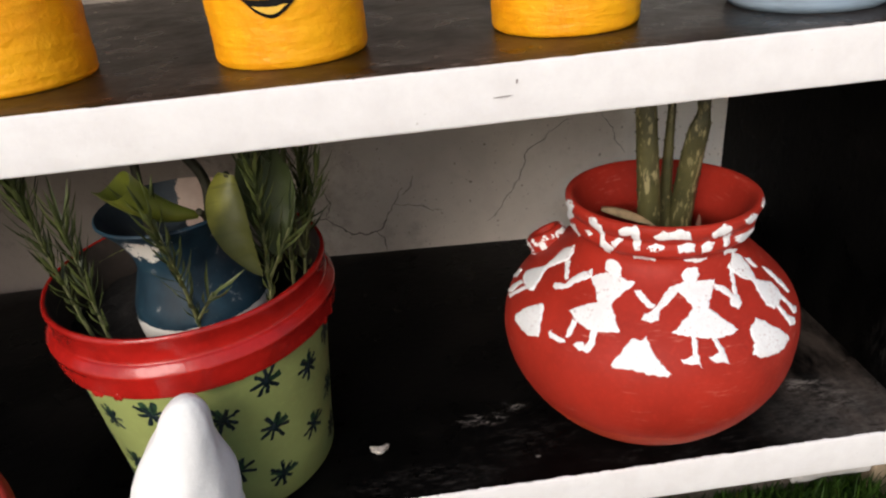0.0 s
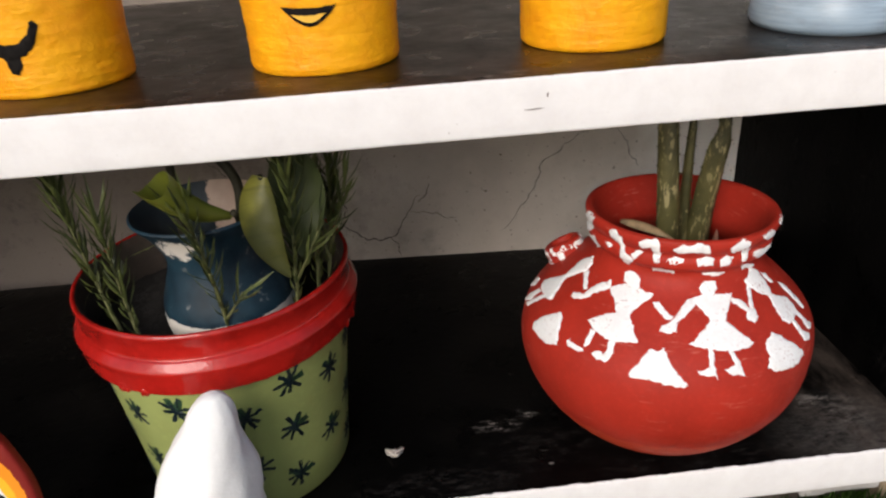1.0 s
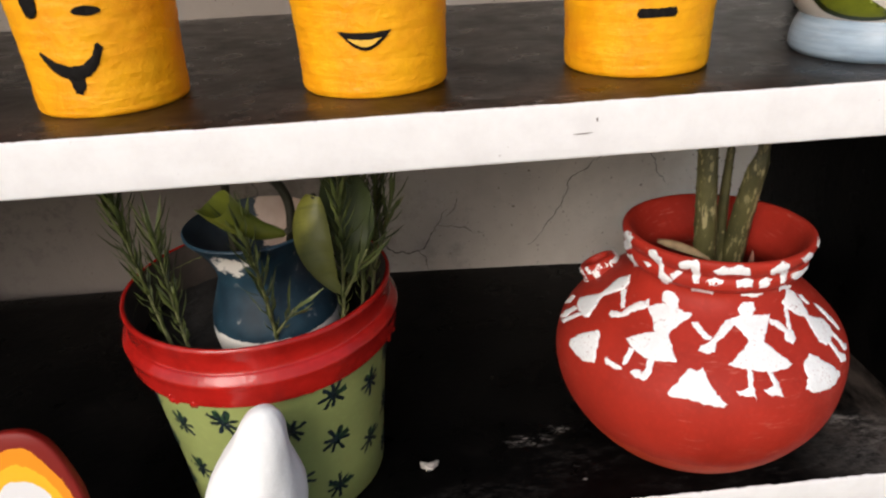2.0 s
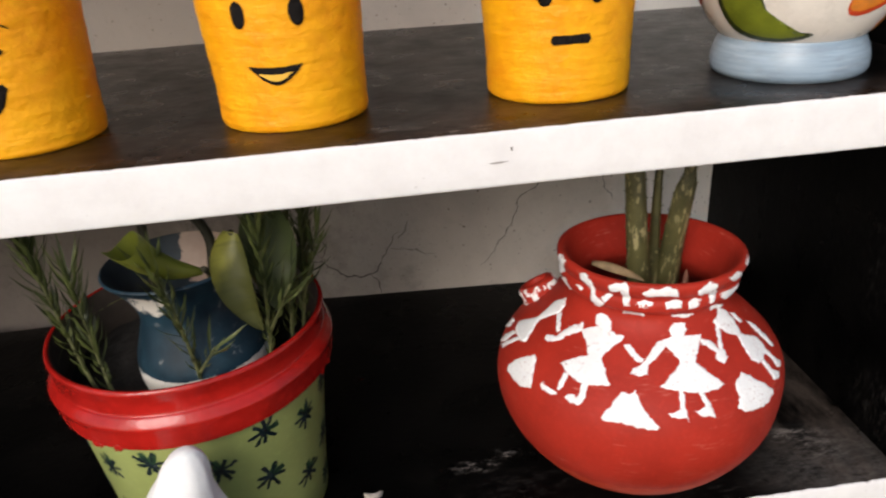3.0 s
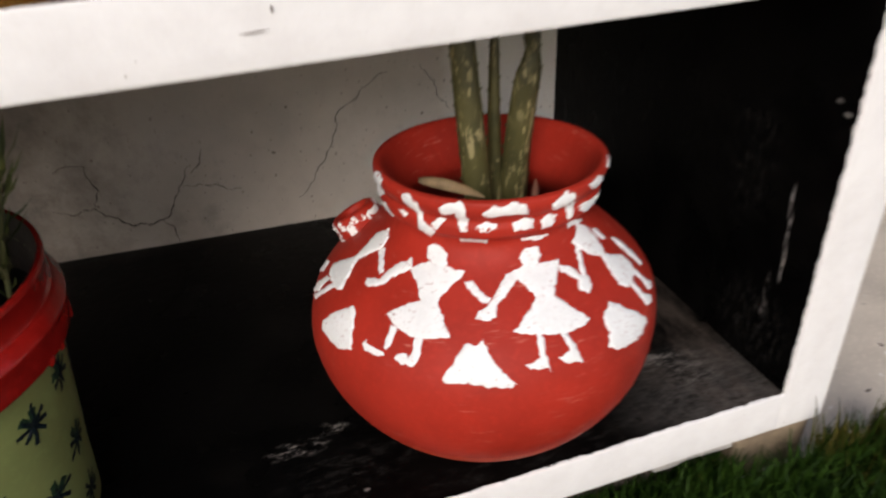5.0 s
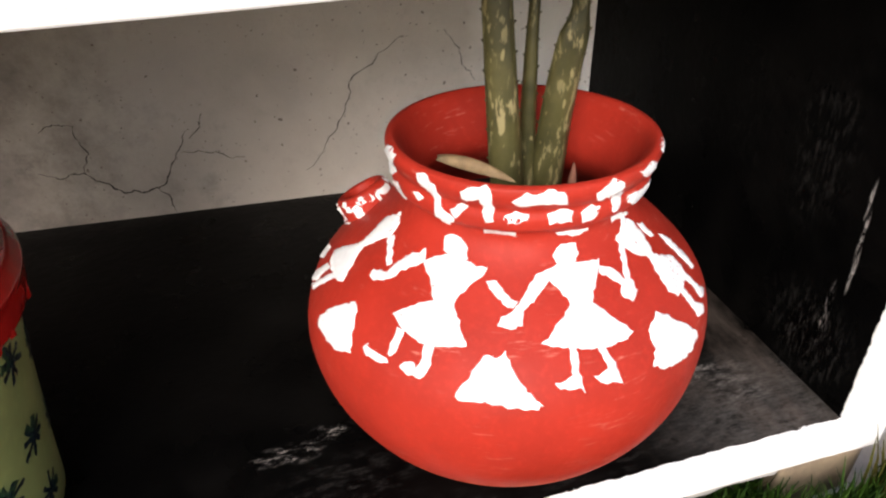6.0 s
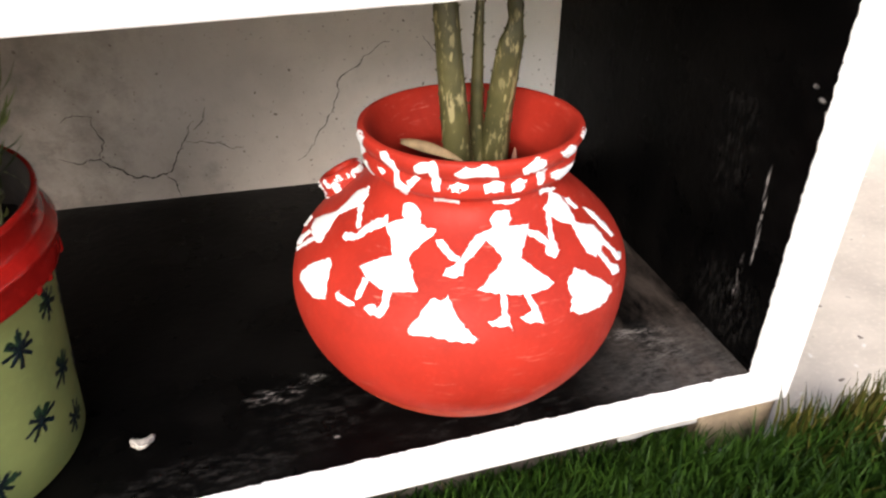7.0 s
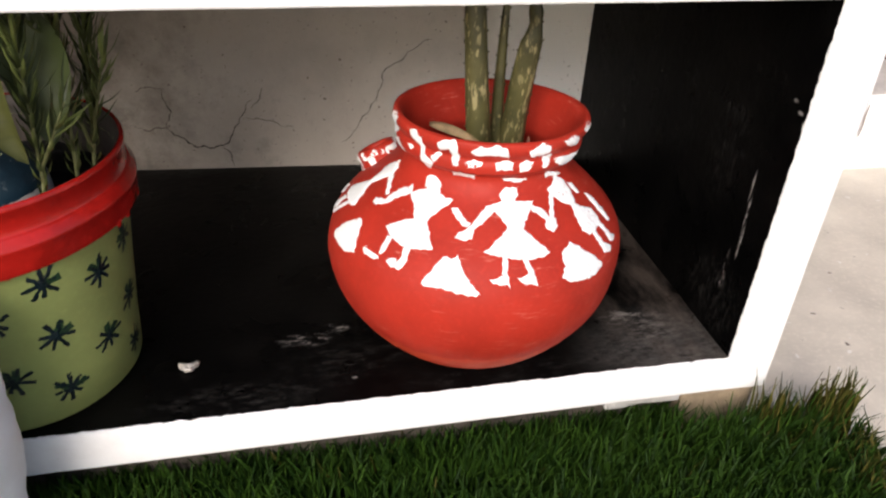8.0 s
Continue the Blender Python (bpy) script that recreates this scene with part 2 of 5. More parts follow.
dry_brush(M_FIGURE, (0.26, 0.035, 0.025))
M_BUCKET = plain("sage_green_paint", (0.30, 0.345, 0.115), 0.42, 0.16, 160, 14, 0.25, 60)
M_RIM = plain("glossy_red_enamel", (0.42, 0.014, 0.010), 0.2, 0.35, 140, 24, 2.2, 26)
M_INSIDE = plain("grey_plastic_lining", (0.085, 0.065, 0.052), 0.6, 0.5, 90, 20, 0.3)
M_STAR = plain("dark_teal_brush_paint", (0.003, 0.014, 0.02), 0.45, 0.5, 300, 90, 0.2)
M_STARGREEN = plain("bottle_green_brush_paint", (0.022, 0.062, 0.026), 0.45, 0.4, 300, 90, 0.2)
M_YELLOW = plain("marigold_yellow_paint", (0.93, 0.45, 0.005), 0.5, 0.14, 120, 20, 1.0, 60, dark=(0.84, 0.31, 0.004), spec=0.35)
def rope_bump(m):
    """Uneven throwing ridges and blisters under thick paint."""
    nt, bs = m.node_tree, m.node_tree.nodes["Principled BSDF"]
    ridge = noise_node(nt, 1.0, 5, 0.6, (40, 40, 250))
    lump = noise_node(nt, 95, 4, 0.6)
    bump(nt, bs, math_node(nt, "ADD", math_node(nt, "MULTIPLY", ridge, 0.5), lump), 0.9, 0.0018)


rope_bump(M_YELLOW)
M_INK = plain("black_marker_paint", (0.012, 0.01, 0.009), 0.8, 0.4, 300, 90, 0.1, spec=0.12)
M_MOUTH = plain("pale_ochre_brush_paint", (0.9, 0.5, 0.06), 0.5, 0.1, 300, 90, 0.1)
M_WHITE = plain("white_gypsum", (0.9, 0.9, 0.89), 0.6, 0.06, 160, 18, 2.4, 34)
M_CREAM = plain("cream_glazed_paint", (0.84, 0.78, 0.70), 0.3, 0.12, 200, 20, 0.3, 60)
M_PALEBLUE = plain("pale_blue_brush_paint", (0.25, 0.345, 0.43), 0.35, 0.45, 120, 34, 0.4, 70, spread=(0.42, 0.58))
def ring_brush(m):
    """Brush hairs dragged round a turned foot: pale, blue and slate streaks."""
    nt, bs = m.node_tree, m.node_tree.nodes["Principled BSDF"]
    hair = noise_node(nt, 1.0, 5, 0.6, (16, 16, 330))
    c = mix(nt, ramp(nt, hair, 0.25, 0.75), (0.2, 0.275, 0.355), (0.36, 0.455, 0.545))
    c = mix(nt, math_node(nt, "MULTIPLY", ramp(nt, noise_node(nt, 1.0, 5, 0.7, (22, 22, 90)), 0.5, 0.66), 0.45), c, (0.17, 0.205, 0.25))
    c = mix(nt, math_node(nt, "MULTIPLY", ramp(nt, noise_node(nt, 1.0, 4, 0.6, (30, 30, 150)), 0.62, 0.75), 0.25), c, (0.6, 0.65, 0.7))
    nt.links.new(c, bs.inputs["Base Color"])
    bump(nt, bs, hair, 0.5, 0.0006)


ring_brush(M_PALEBLUE)
M_DARKGREEN = plain("dark_olive_paint", (0.03, 0.04, 0.008), 0.35, 0.3, 120, 40, 0.2)
M_REDORANGE = plain("red_orange_brush_paint", (0.72, 0.06, 0.012), 0.35, 0.3, 120, 40, 0.2)
M_LEAFGREEN = plain("olive_green_paint", (0.2, 0.235, 0.02), 0.35, 0.4, 120, 40, 0.2)
M_ORANGE = plain("orange_brush_paint", (0.88, 0.27, 0.02), 0.35, 0.35, 120, 40, 0.2)
M_STEM = plain("green_woody_stem", (0.135, 0.14, 0.05), 0.6, 0.35, 200, 60, 0.3)
M_DARKSTEM = plain("dark_brown_green_stem", (0.03, 0.027, 0.015), 0.65, 0.35, 200, 60, 0.3, spec=0.2)
M_DRY = plain("dry_straw_leaf", (0.6, 0.43, 0.24), 0.7, 0.5, 160, 60, 0.6)
M_PINK = plain("dried_pink_sheath", (0.55, 0.25, 0.17), 0.7, 0.4, 160, 60, 0.5)
M_BACKING = plain("dark_turf_backing", (0.02, 0.022, 0.015), 0.9, 0.4, 100, 40, 1.0)
M_STRAW = plain("white_paint_flake", (0.6, 0.54, 0.48), 0.85, 0.3, 150, 60, 0.8)


def leaf_mat(name, a, b_, rough, trans=0.0, spec=0.4):
    """Living leaf: each leaf takes its own shade between a and b_."""
    m, nt, b = nodes_of(name)
    g = nt.nodes.new("ShaderNodeNewGeometry")
    c = mix(nt, g.outputs["Random Per Island"], a, b_)
    c = mix(nt, math_node(nt, "MULTIPLY", ramp(nt, noise_node(nt, 45, 4), 0.4, 0.7), 0.35), c, tuple(v * 0.45 for v in a))
    nt.links.new(c, b.inputs["Base Color"])
    b.inputs["Roughness"].default_value = rough
    b.inputs["Specular IOR Level"].default_value = spec
    bump(nt, b, noise_node(nt, 90, 5), 0.6, 0.0007)
    if trans:
        t = add(nt, "ShaderNodeBsdfTranslucent")
        nt.links.new(c, t.inputs["Color"])
        ms = add(nt, "ShaderNodeMixShader")
        ms.inputs[0].default_value = trans
        nt.links.new(b.outputs[0], ms.inputs[1])
        nt.links.new(t.outputs[0], ms.inputs[2])
        nt.links.new(ms.outputs[0], nt.nodes["Material Output"].inputs[0])
    return m


M_NEEDLE = leaf_mat("rosemary_needle", (0.024, 0.034, 0.008), (0.11, 0.13, 0.034), 0.5, 0.12)
M_GRASS = leaf_mat("turf_blade", (0.008, 0.026, 0.0025), (0.036, 0.078, 0.008), 0.6, 0.15, 0.15)
M_GRASSDRY = leaf_mat("frayed_turf_blade", (0.045, 0.05, 0.008), (0.12, 0.10, 0.022), 0.6, 0.15, 0.15)
M_POTHOS = leaf_mat("broad_leaf", (0.105, 0.125, 0.013), (0.14, 0.15, 0.02), 0.45, 0.2)
# rear leaf: its shade is put into a darker green
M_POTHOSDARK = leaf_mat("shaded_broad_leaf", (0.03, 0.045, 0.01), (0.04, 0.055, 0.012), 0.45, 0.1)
M_POTHOSPALE = leaf_mat("yellowing_broad_leaf", (0.045, 0.05, 0.009), (0.055, 0.058, 0.011), 0.5, 0.15)


def yellow_margin(m):
    """One yellowed upper margin and faint side veins."""
    nt, bs = m.node_tree, m.node_tree.nodes["Principled BSDF"]
    old = bs.inputs["Base Color"].links[0].from_socket
    x, y, z = coords(nt)
    k = math_node(nt, "ADD", math_node(nt, "SUBTRACT", math_node(nt, "MULTIPLY", z, 0.6), x), math_node(nt, "MULTIPLY", noise_node(nt, 60, 4), 0.02))
    c = mix(nt, math_node(nt, "MULTIPLY", ramp(nt, math_node(nt, "SUBTRACT", k, 0.7), 0.056, 0.074), 0.85), old, (0.31, 0.29, 0.042))
    vein = ramp(nt, noise_node(nt, 1.0, 2, 0.5, (40, 40, 320)), 0.56, 0.66)
    c = mix(nt, math_node(nt, "MULTIPLY", vein, 0.35), c, (0.025, 0.03, 0.006))
    nt.links.new(c, bs.inputs["Base Color"])


yellow_margin(M_POTHOSPALE)


def aloe_mat():
    m, nt, b = nodes_of("spotted_aloe_skin")
    c = mix(nt, ramp(nt, noise_node(nt, 35, 4), 0.35, 0.7), (0.036, 0.034, 0.012), (0.095, 0.085, 0.03))
    bands = ramp(nt, noise_node(nt, 1.0, 2.0, 0.5, (30, 30, 26)), 0.42, 0.6)
    spots = math_node(nt, "MULTIPLY", ramp(nt, noise_node(nt, 1.0, 3.0, 0.6, (230, 230, 70)), 0.54, 0.62), bands)
    few = ramp(nt, noise_node(nt, 1.0, 1.0, 0.4, (260, 260, 85)), 0.66, 0.72)
    c = mix(nt, math_node(nt, "MULTIPLY", math_node(nt, "MAXIMUM", spots, few), 0.7), c, (0.38, 0.32, 0.16))
    nt.links.new(c, b.inputs["Base Color"])
    b.inputs["Roughness"].default_value = 0.42
    bump(nt, b, noise_node(nt, 120, 4), 0.6, 0.0004)
    return m


def blue_vase_mat():
    """Navy paint, chipped off to white ground near the mouth and left bare at the foot."""
    m, nt, b = nodes_of("chipped_navy_paint")
    co = nt.nodes.new("ShaderNodeTexCoord")
    s = nt.nodes.new("ShaderNodeSeparateXYZ")
    nt.links.new(co.outputs["Object"], s.inputs[0])
    blue = mix(nt, ramp(nt, noise_node(nt, 28, 6, 0.65), 0.35, 0.72), (0.003, 0.011, 0.02), (0.016, 0.045, 0.066))
    n = noise_node(nt, 60, 7, 0.75)
    foot = math_node(nt, "LESS_THAN", s.outputs[2], math_node(nt, "ADD", math_node(nt, "MULTIPLY", n, 0.010), 0.017))
    d = nt.nodes.new("ShaderNodeVectorMath")
    d.operation = "DISTANCE"
    nt.links.new(co.outputs["Object"], d.inputs[0])
    d.inputs[1].default_value = (-0.017, -0.036, 0.083)
    chip = math_node(nt, "LESS_THAN", math_node(nt, "ADD", d.outputs["Value"], math_node(nt, "MULTIPLY", n, 0.055)), 0.040)
    small = ramp(nt, noise_node(nt, 120, 4, 0.7), 0.62, 0.72)
    bare = math_node(nt, "MAXIMUM", math_node(nt, "MAXIMUM", foot, chip), math_node(nt, "MULTIPLY", small, 0.3))
    nt.links.new(mix(nt, bare, blue, (0.62, 0.58, 0.52)), b.inputs["Base Color"])
    b.inputs["Roughness"].default_value = 0.5
    b.inputs["Specular IOR Level"].default_value = 0.3
    bump(nt, b, n, 0.6, 0.0006)
    return m


def vase_lining_mat():
    """Navy paint carried over the lip, with bare clay on one side."""
    m, nt, b = nodes_of("navy_and_bare_clay")
    co = nt.nodes.new("ShaderNodeTexCoord")
    d = nt.nodes.new("ShaderNodeVectorMath")
    d.operation = "DISTANCE"
    nt.links.new(co.outputs["Object"], d.inputs[0])
    d.inputs[1].default_value = (0.022, 0.034, 0.082)
    n = noise_node(nt, 50, 6, 0.7)
    bare = math_node(nt, "LESS_THAN", math_node(nt, "ADD", d.outputs["Value"], math_node(nt, "MULTIPLY", n, 0.03)), 0.052)
    blue = mix(nt, ramp(nt, noise_node(nt, 28, 6), 0.35, 0.7), (0.006, 0.012, 0.018), (0.03, 0.045, 0.055))
    clay = mix(nt, ramp(nt, noise_node(nt, 30, 5), 0.35, 0.7), (0.38, 0.27, 0.21), (0.52, 0.40, 0.32))
    nt.links.new(mix(nt, bare, blue, clay), b.inputs["Base Color"])
    b.inputs["Roughness"].default_value = 0.6
    bump(nt, b, n, 0.6, 0.0006)
    return m


def ornament_mat():
    """Brush-painted zones: red border, orange band, white field, one black ring with a red dot."""
    m, nt, b = nodes_of("brush_painted_gypsum")
    co = nt.nodes.new("ShaderNodeTexCoord")
    s = nt.nodes.new("ShaderNodeSeparateXYZ")
    nt.links.new(co.outputs["Object"], s.inputs[0])

    def oval(cx, cz, ax, az):
        dx = math_node(nt, "DIVIDE", math_node(nt, "SUBTRACT", s.outputs[0], cx), ax)
        dz = math_node(nt, "DIVIDE", math_node(nt, "SUBTRACT", s.outputs[2], cz), az)
        r = math_node(nt, "SQRT", math_node(nt, "ADD", math_node(nt, "MULTIPLY", dx, dx), math_node(nt, "MULTIPLY", dz, dz)))
        return math_node(nt, "ADD", r, math_node(nt, "MULTIPLY", math_node(nt, "SUBTRACT", noise_node(nt, 60, 4), 0.5), 0.09))

    r = oval(0.0, 0.117, 0.047, 0.117)
    c = mix(nt, math_node(nt, "LESS_THAN", r, 0.925), (0.2, 0.01, 0.006), (0.85, 0.27, 0.01))
    c = mix(nt, math_node(nt, "LESS_THAN", r, 0.82), c, (0.88, 0.45, 0.02))
    c = mix(nt, math_node(nt, "LESS_THAN", r, 0.72), c, (0.72, 0.7, 0.7))
    e = oval(0.012, 0.165, 0.015, 0.019)
    c = mix(nt, math_node(nt, "LESS_THAN", e, 1.0), c, (0.01, 0.01, 0.01))
    c = mix(nt, math_node(nt, "LESS_THAN", e, 0.6), c, (0.55, 0.015, 0.01))
    nt.links.new(c, b.inputs["Base Color"])
    b.inputs["Roughness"].default_value = 0.5
    b.inputs["Specular IOR Level"].default_value = 0.25
    bump(nt, b, noise_node(nt, 70, 5), 0.6, 0.0008)
    return m


M_ALOE, M_NAVY, M_ORNAMENT, M_BISQUE = aloe_mat(), blue_vase_mat(), ornament_mat(), vase_lining_mat()

# ---- building helpers ----
def part(name, bm, material, parent=None, label="", smooth=True):
    me = bpy.data.meshes.new(name)
    for f in bm.faces:
        f.smooth = smooth
    bm.to_mesh(me)
    bm.free()
    for m in material if isinstance(material, (list, tuple)) else [material]:
        me.materials.append(m)
    ob = new(name, me)
    if parent:
        ob.parent = parent
    if label:
        tagged(ob, label)
    return ob


def thing(name, at, label, category, group="", kind=""):
    ob = new(name)
    ob.location = at
    ob.empty_display_size = 0.02
    return tagged(ob, label, category, group, kind)


def rough_block(x0, x1, y0, y1, z0, z1, cuts, wobble, bevel=0.003, seed=0):
    """A hand-plastered block: bevelled, finely cut along its length, with uneven faces and edges."""
    bm = bmesh.new()
    nx, ny, nz = cuts
    bmesh.ops.create_cube(bm, size=1)
    for v in bm.verts:
        v.co = Vector(((x0, x1)[v.co.x > 0], (y0, y1)[v.co.y > 0], (z0, z1)[v.co.z > 0]))
    bmesh.ops.bevel(bm, geom=bm.edges[:], offset=bevel, segments=2, affect="EDGES", profile=0.6)
    for n, lo, hi, axis in ((nx, x0, x1, 0), (ny, y0, y1, 1), (nz, z0, z1, 2)):
        for i in range(1, n):
            co, no = Vector((0, 0, 0)), Vector((0, 0, 0))
            co[axis], no[axis] = lo + (hi - lo) * i / n, 1
            bmesh.ops.bisect_plane(bm, geom=bm.verts[:] + bm.edges[:] + bm.faces[:], plane_co=co, plane_no=no)
    for v in bm.verts:
        p = v.co * 9 + Vector((seed, 0, 0))
        q = v.co * 45 + Vector((0, seed, 0))
        v.co += noise.noise_vector(p) * wobble + noise.noise_vector(q) * wobble * 0.5
    return bm


def lathe(profile, segs=72, jitter=0.0, closed_top=False, seed=0.0, shear=None):
    """Turns (radius, height) pairs round the z axis."""
    bm = bmesh.new()
    rings = []
    last = len(profile) - 1
    for n, (r, h) in enumerate(profile):
        if r < 1e-6 and 0 < n < last:
            continue
        if r < 1e-6:
            pole = Vector((0, 0, h))
            rings.append([bm.verts.new(pole + shear(pole) if shear else pole)])
            continue
        ring = []
        for i in range(segs):
            a = 2 * math.pi * i / segs
            k = r * (1 + jitter * noise.noise(Vector((math.cos(a) * 2.2 + seed, math.sin(a) * 2.2, h * 22))))
            p = Vector((k * math.cos(a), k * math.sin(a), h))
            if shear:
                p += shear(p)
            ring.append(bm.verts.new(p))
        rings.append(ring)
    for a, b in zip(rings, rings[1:]):
        if len(a) == 1 and len(b) > 1:
            for i in range(segs):
                bm.faces.new((a[0], b[(i + 1) % segs], b[i]))
        elif len(b) == 1 and len(a) > 1:
            for i in range(segs):
                bm.faces.new((a[i], a[(i + 1) % segs], b[0]))
        elif len(a) > 1:
            for i in range(segs):
                bm.faces.new((a[i], a[(i + 1) % segs], b[(i + 1) % segs], b[i]))
    bmesh.ops.recalc_face_normals(bm, faces=bm.faces[:])
    return bm


def smooth_profile(points, n=8):
    """A flowing line through the given (radius, height) pairs."""
    pts = [Vector((r, h)) for r, h in points]
    out = []
    for i in range(len(pts) - 1):
        p0, p1, p2, p3 = pts[max(i - 1, 0)], pts[i], pts[i + 1], pts[min(i + 2, len(pts) - 1)]
        for k in range(n):
            t = k / n
            q = 0.5 * (2 * p1 + (p2 - p0) * t + (2 * p0 - 5 * p1 + 4 * p2 - p3) * t * t + (3 * p1 - p0 - 3 * p2 + p3) * t ** 3)
            out.append((max(q.x, 0), q.y))
    return out + [tuple(pts[-1])]


def tube(points, radii, segs=8, cap=True):
    """A round stem along points."""
    bm = bmesh.new()
    rings = []
    for i, p in enumerate(points):
        d = (Vector(points[min(i + 1, len(points) - 1)]) - Vector(points[max(i - 1, 0)])).normalized()
        side = d.cross(Vector((0.3, 1, 0.1))).normalized()
        up = side.cross(d)
        rings.append([bm.verts.new(Vector(p) + radii[i] * (math.cos(a) * side + math.sin(a) * up)) for a in [2 * math.pi * k / segs for k in range(segs)]])
    for a, b in zip(rings, rings[1:]):
        for i in range(segs):
            bm.faces.new((a[i], a[(i + 1) % segs], b[(i + 1) % segs], b[i]))
    if cap:
        bm.faces.new(rings[0][::-1])
        bm.faces.new(rings[-1])
    bmesh.ops.recalc_face_normals(bm, faces=bm.faces[:])
    return bm


class Skin:
    """The outer surface of a turned vessel, on which brush strokes lie: s runs round it, v up along it, both in metres."""

    def __init__(self, profile, shear=None):
        self.p = np.array(profile)
        self.l = np.concatenate([[0], np.cumsum(np.hypot(*np.diff(self.p, axis=0).T))])
        self.shear = shear

    def place(self, theta, v, lift):
        r, h = np.interp(v, self.l, self.p[:, 0]), np.interp(v, self.l, self.p[:, 1])
        r2, h2 = np.interp(v + 0.002, self.l, self.p[:, 0]), np.interp(v + 0.002, self.l, self.p[:, 1])
        n = Vector((h2 - h, -(r2 - r))).normalized()
        r, h = r + n.x * lift, h + n.y * lift
        q = Vector((r * math.cos(theta), r * math.sin(theta), h))
        return q + self.shear(q) if self.shear else q

    def radius(self, v):
        return float(np.interp(v, self.l, self.p[:, 0]))

    def stroke(self, bm, shape, theta0, v0, lift=0.0006, rough=0.0006, cell=0.0035, turn=0.0, scale=1.0, seed=0, edge=0.0001):
        """Lays one brushed patch with the outline shape (s, v pairs) round theta0 (degrees), v0. The edge is ragged and slightly thick."""
        rnd = random.Random(seed)
        ct, st = math.cos(radians(turn)), math.sin(radians(turn))
        pts = [Vector(((x * ct - y * st) * scale, (x * st + y * ct) * scale)) for x, y in shape]
        outline = []
        for a, b in zip(pts, pts[1:] + pts[:1]):
            n = max(1, int((b - a).length / 0.0022))
            for k in range(n):
                outline.append(a.lerp(b, k / n) + Vector((rnd.uniform(-1, 1), rnd.uniform(-1, 1))) * rough)
        flat = bmesh.new()
        f = flat.faces.new([flat.verts.new((p.x, p.y, 0)) for p in outline])
        bmesh.ops.triangulate(flat, faces=[f])
        lo = Vector((min(p.x for p in outline), min(p.y for p in outline)))
        hi = Vector((max(p.x for p in outline), max(p.y for p in outline)))
        for axis, a, b in ((0, lo.x, hi.x), (1, lo.y, hi.y)):
            n = int((b - a) / cell)
            for i in range(1, n + 1):
                co, no = Vector((0, 0, 0)), Vector((0, 0, 0))
                co[axis], no[axis] = a + (b - a) * i / (n + 1), 1
                bmesh.ops.bisect_plane(flat, geom=flat.verts[:] + flat.edges[:] + flat.faces[:], plane_co=co, plane_no=no)
        for e in flat.edges:
            if len(e.link_faces) == 1:
                for v in e.verts:
                    v.tag = True
        made = {}
        for v in flat.verts:
            vv = v0 + v.co.y
            th = radians(theta0) + v.co.x / max(self.radius(vv), 0.02)
            made[v] = bm.verts.new(self.place(th, vv, edge if v.tag else lift))
        for f in flat.faces:
            try:
                bm.faces.new([made[v] for v in f.verts])
            except ValueError:
                pass
        flat.free()


def bar(x0, y0, x1, y1, w):
    """The outline of a straight brush stroke."""
    d = Vector((x1 - x0, y1 - y0)).normalized()
    n = Vector((-d.y, d.x)) * w / 2
    return [(x0 - n.x, y0 - n.y), (x1 - n.x, y1 - n.y), (x1 + n.x, y1 + n.y), (x0 + n.x, y0 + n.y)]


def dot(x, y, rx, ry=None, n=12):
    ry = ry or rx
    return [(x + rx * math.cos(2 * math.pi * i / n), y + ry * math.sin(2 * math.pi * i / n)) for i in range(n)]


# ---- the setting ----
FLOOR, UPPER, UNDER = 0.0927, 0.4387, 0.4018
bm = bmesh.new()
bmesh.ops.create_grid(bm, x_segments=40, y_segments=40, size=100)
ground = tagged(part("ground", bm, M_CONCRETE), "pale worn concrete yard floor with small stains", "ground", kind="structure")
step_bm = rough_block(-2.5, 3.0, 0.495, 0.66, -0.05, 0.128, (60, 4, 4), 0.004, 0.004, 3)
for f in step_bm.faces:
    f.material_index = 1 if f.normal.z > 0.7 else 0
tagged(part("step", step_bm, [M_RISER, M_STEP]), "low white-washed step with a beige plaster tread", "step", kind="structure")
bm = bmesh.new()
bm.faces.new([bm.verts.new((0.516 + 0.0022 * math.sin(a) * (1 + 0.4 * math.sin(4 * a)), 0.4895, 0.087 + 0.029 * math.cos(a))) for a in [2 * math.pi * i / 18 for i in range(18)]])
part("stain", bm, M_SCRATCH, bpy.data.objects["step"], "dark run mark on the white-washed riser", smooth=False)
tagged(part("wall_north", rough_block(-2.5, 3.0, 0.66, 0.8, -0.05, 2.6, (10, 1, 6), 0.002), M_OXIDE), "dark oxide-red plastered house wall behind the step", "wall", kind="structure")

# ---- the shelf unit ----
LEFT, RIGHT = -1.25, 0.0
unit = thing("shelf_unit", (0, 0, 0), "plastered open shelf unit, black inside with white-washed front edges", "shelf")
part("bottom_board", rough_block(LEFT, RIGHT + 0.002, 0.0, 0.45, 0.0546, FLOOR, (160, 12, 3), 0.00035, 0.0018, 1), M_FLOORBOARD, unit)
part("middle_board", rough_block(LEFT, RIGHT + 0.002, 0.0, 0.45, UNDER, UPPER, (160, 12, 3), 0.00035, 0.0018, 2), M_BOARD, unit)
# out of view: added to close the unit and shade the upper wall
part("top_board", rough_block(LEFT, RIGHT + 0.002, 0.0, 0.45, 0.80, 0.838, (60, 6, 2), 0.0011, 0.003, 5), M_BOARD, unit)
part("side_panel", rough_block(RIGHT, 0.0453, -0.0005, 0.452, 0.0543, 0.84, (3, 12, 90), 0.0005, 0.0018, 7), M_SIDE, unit)
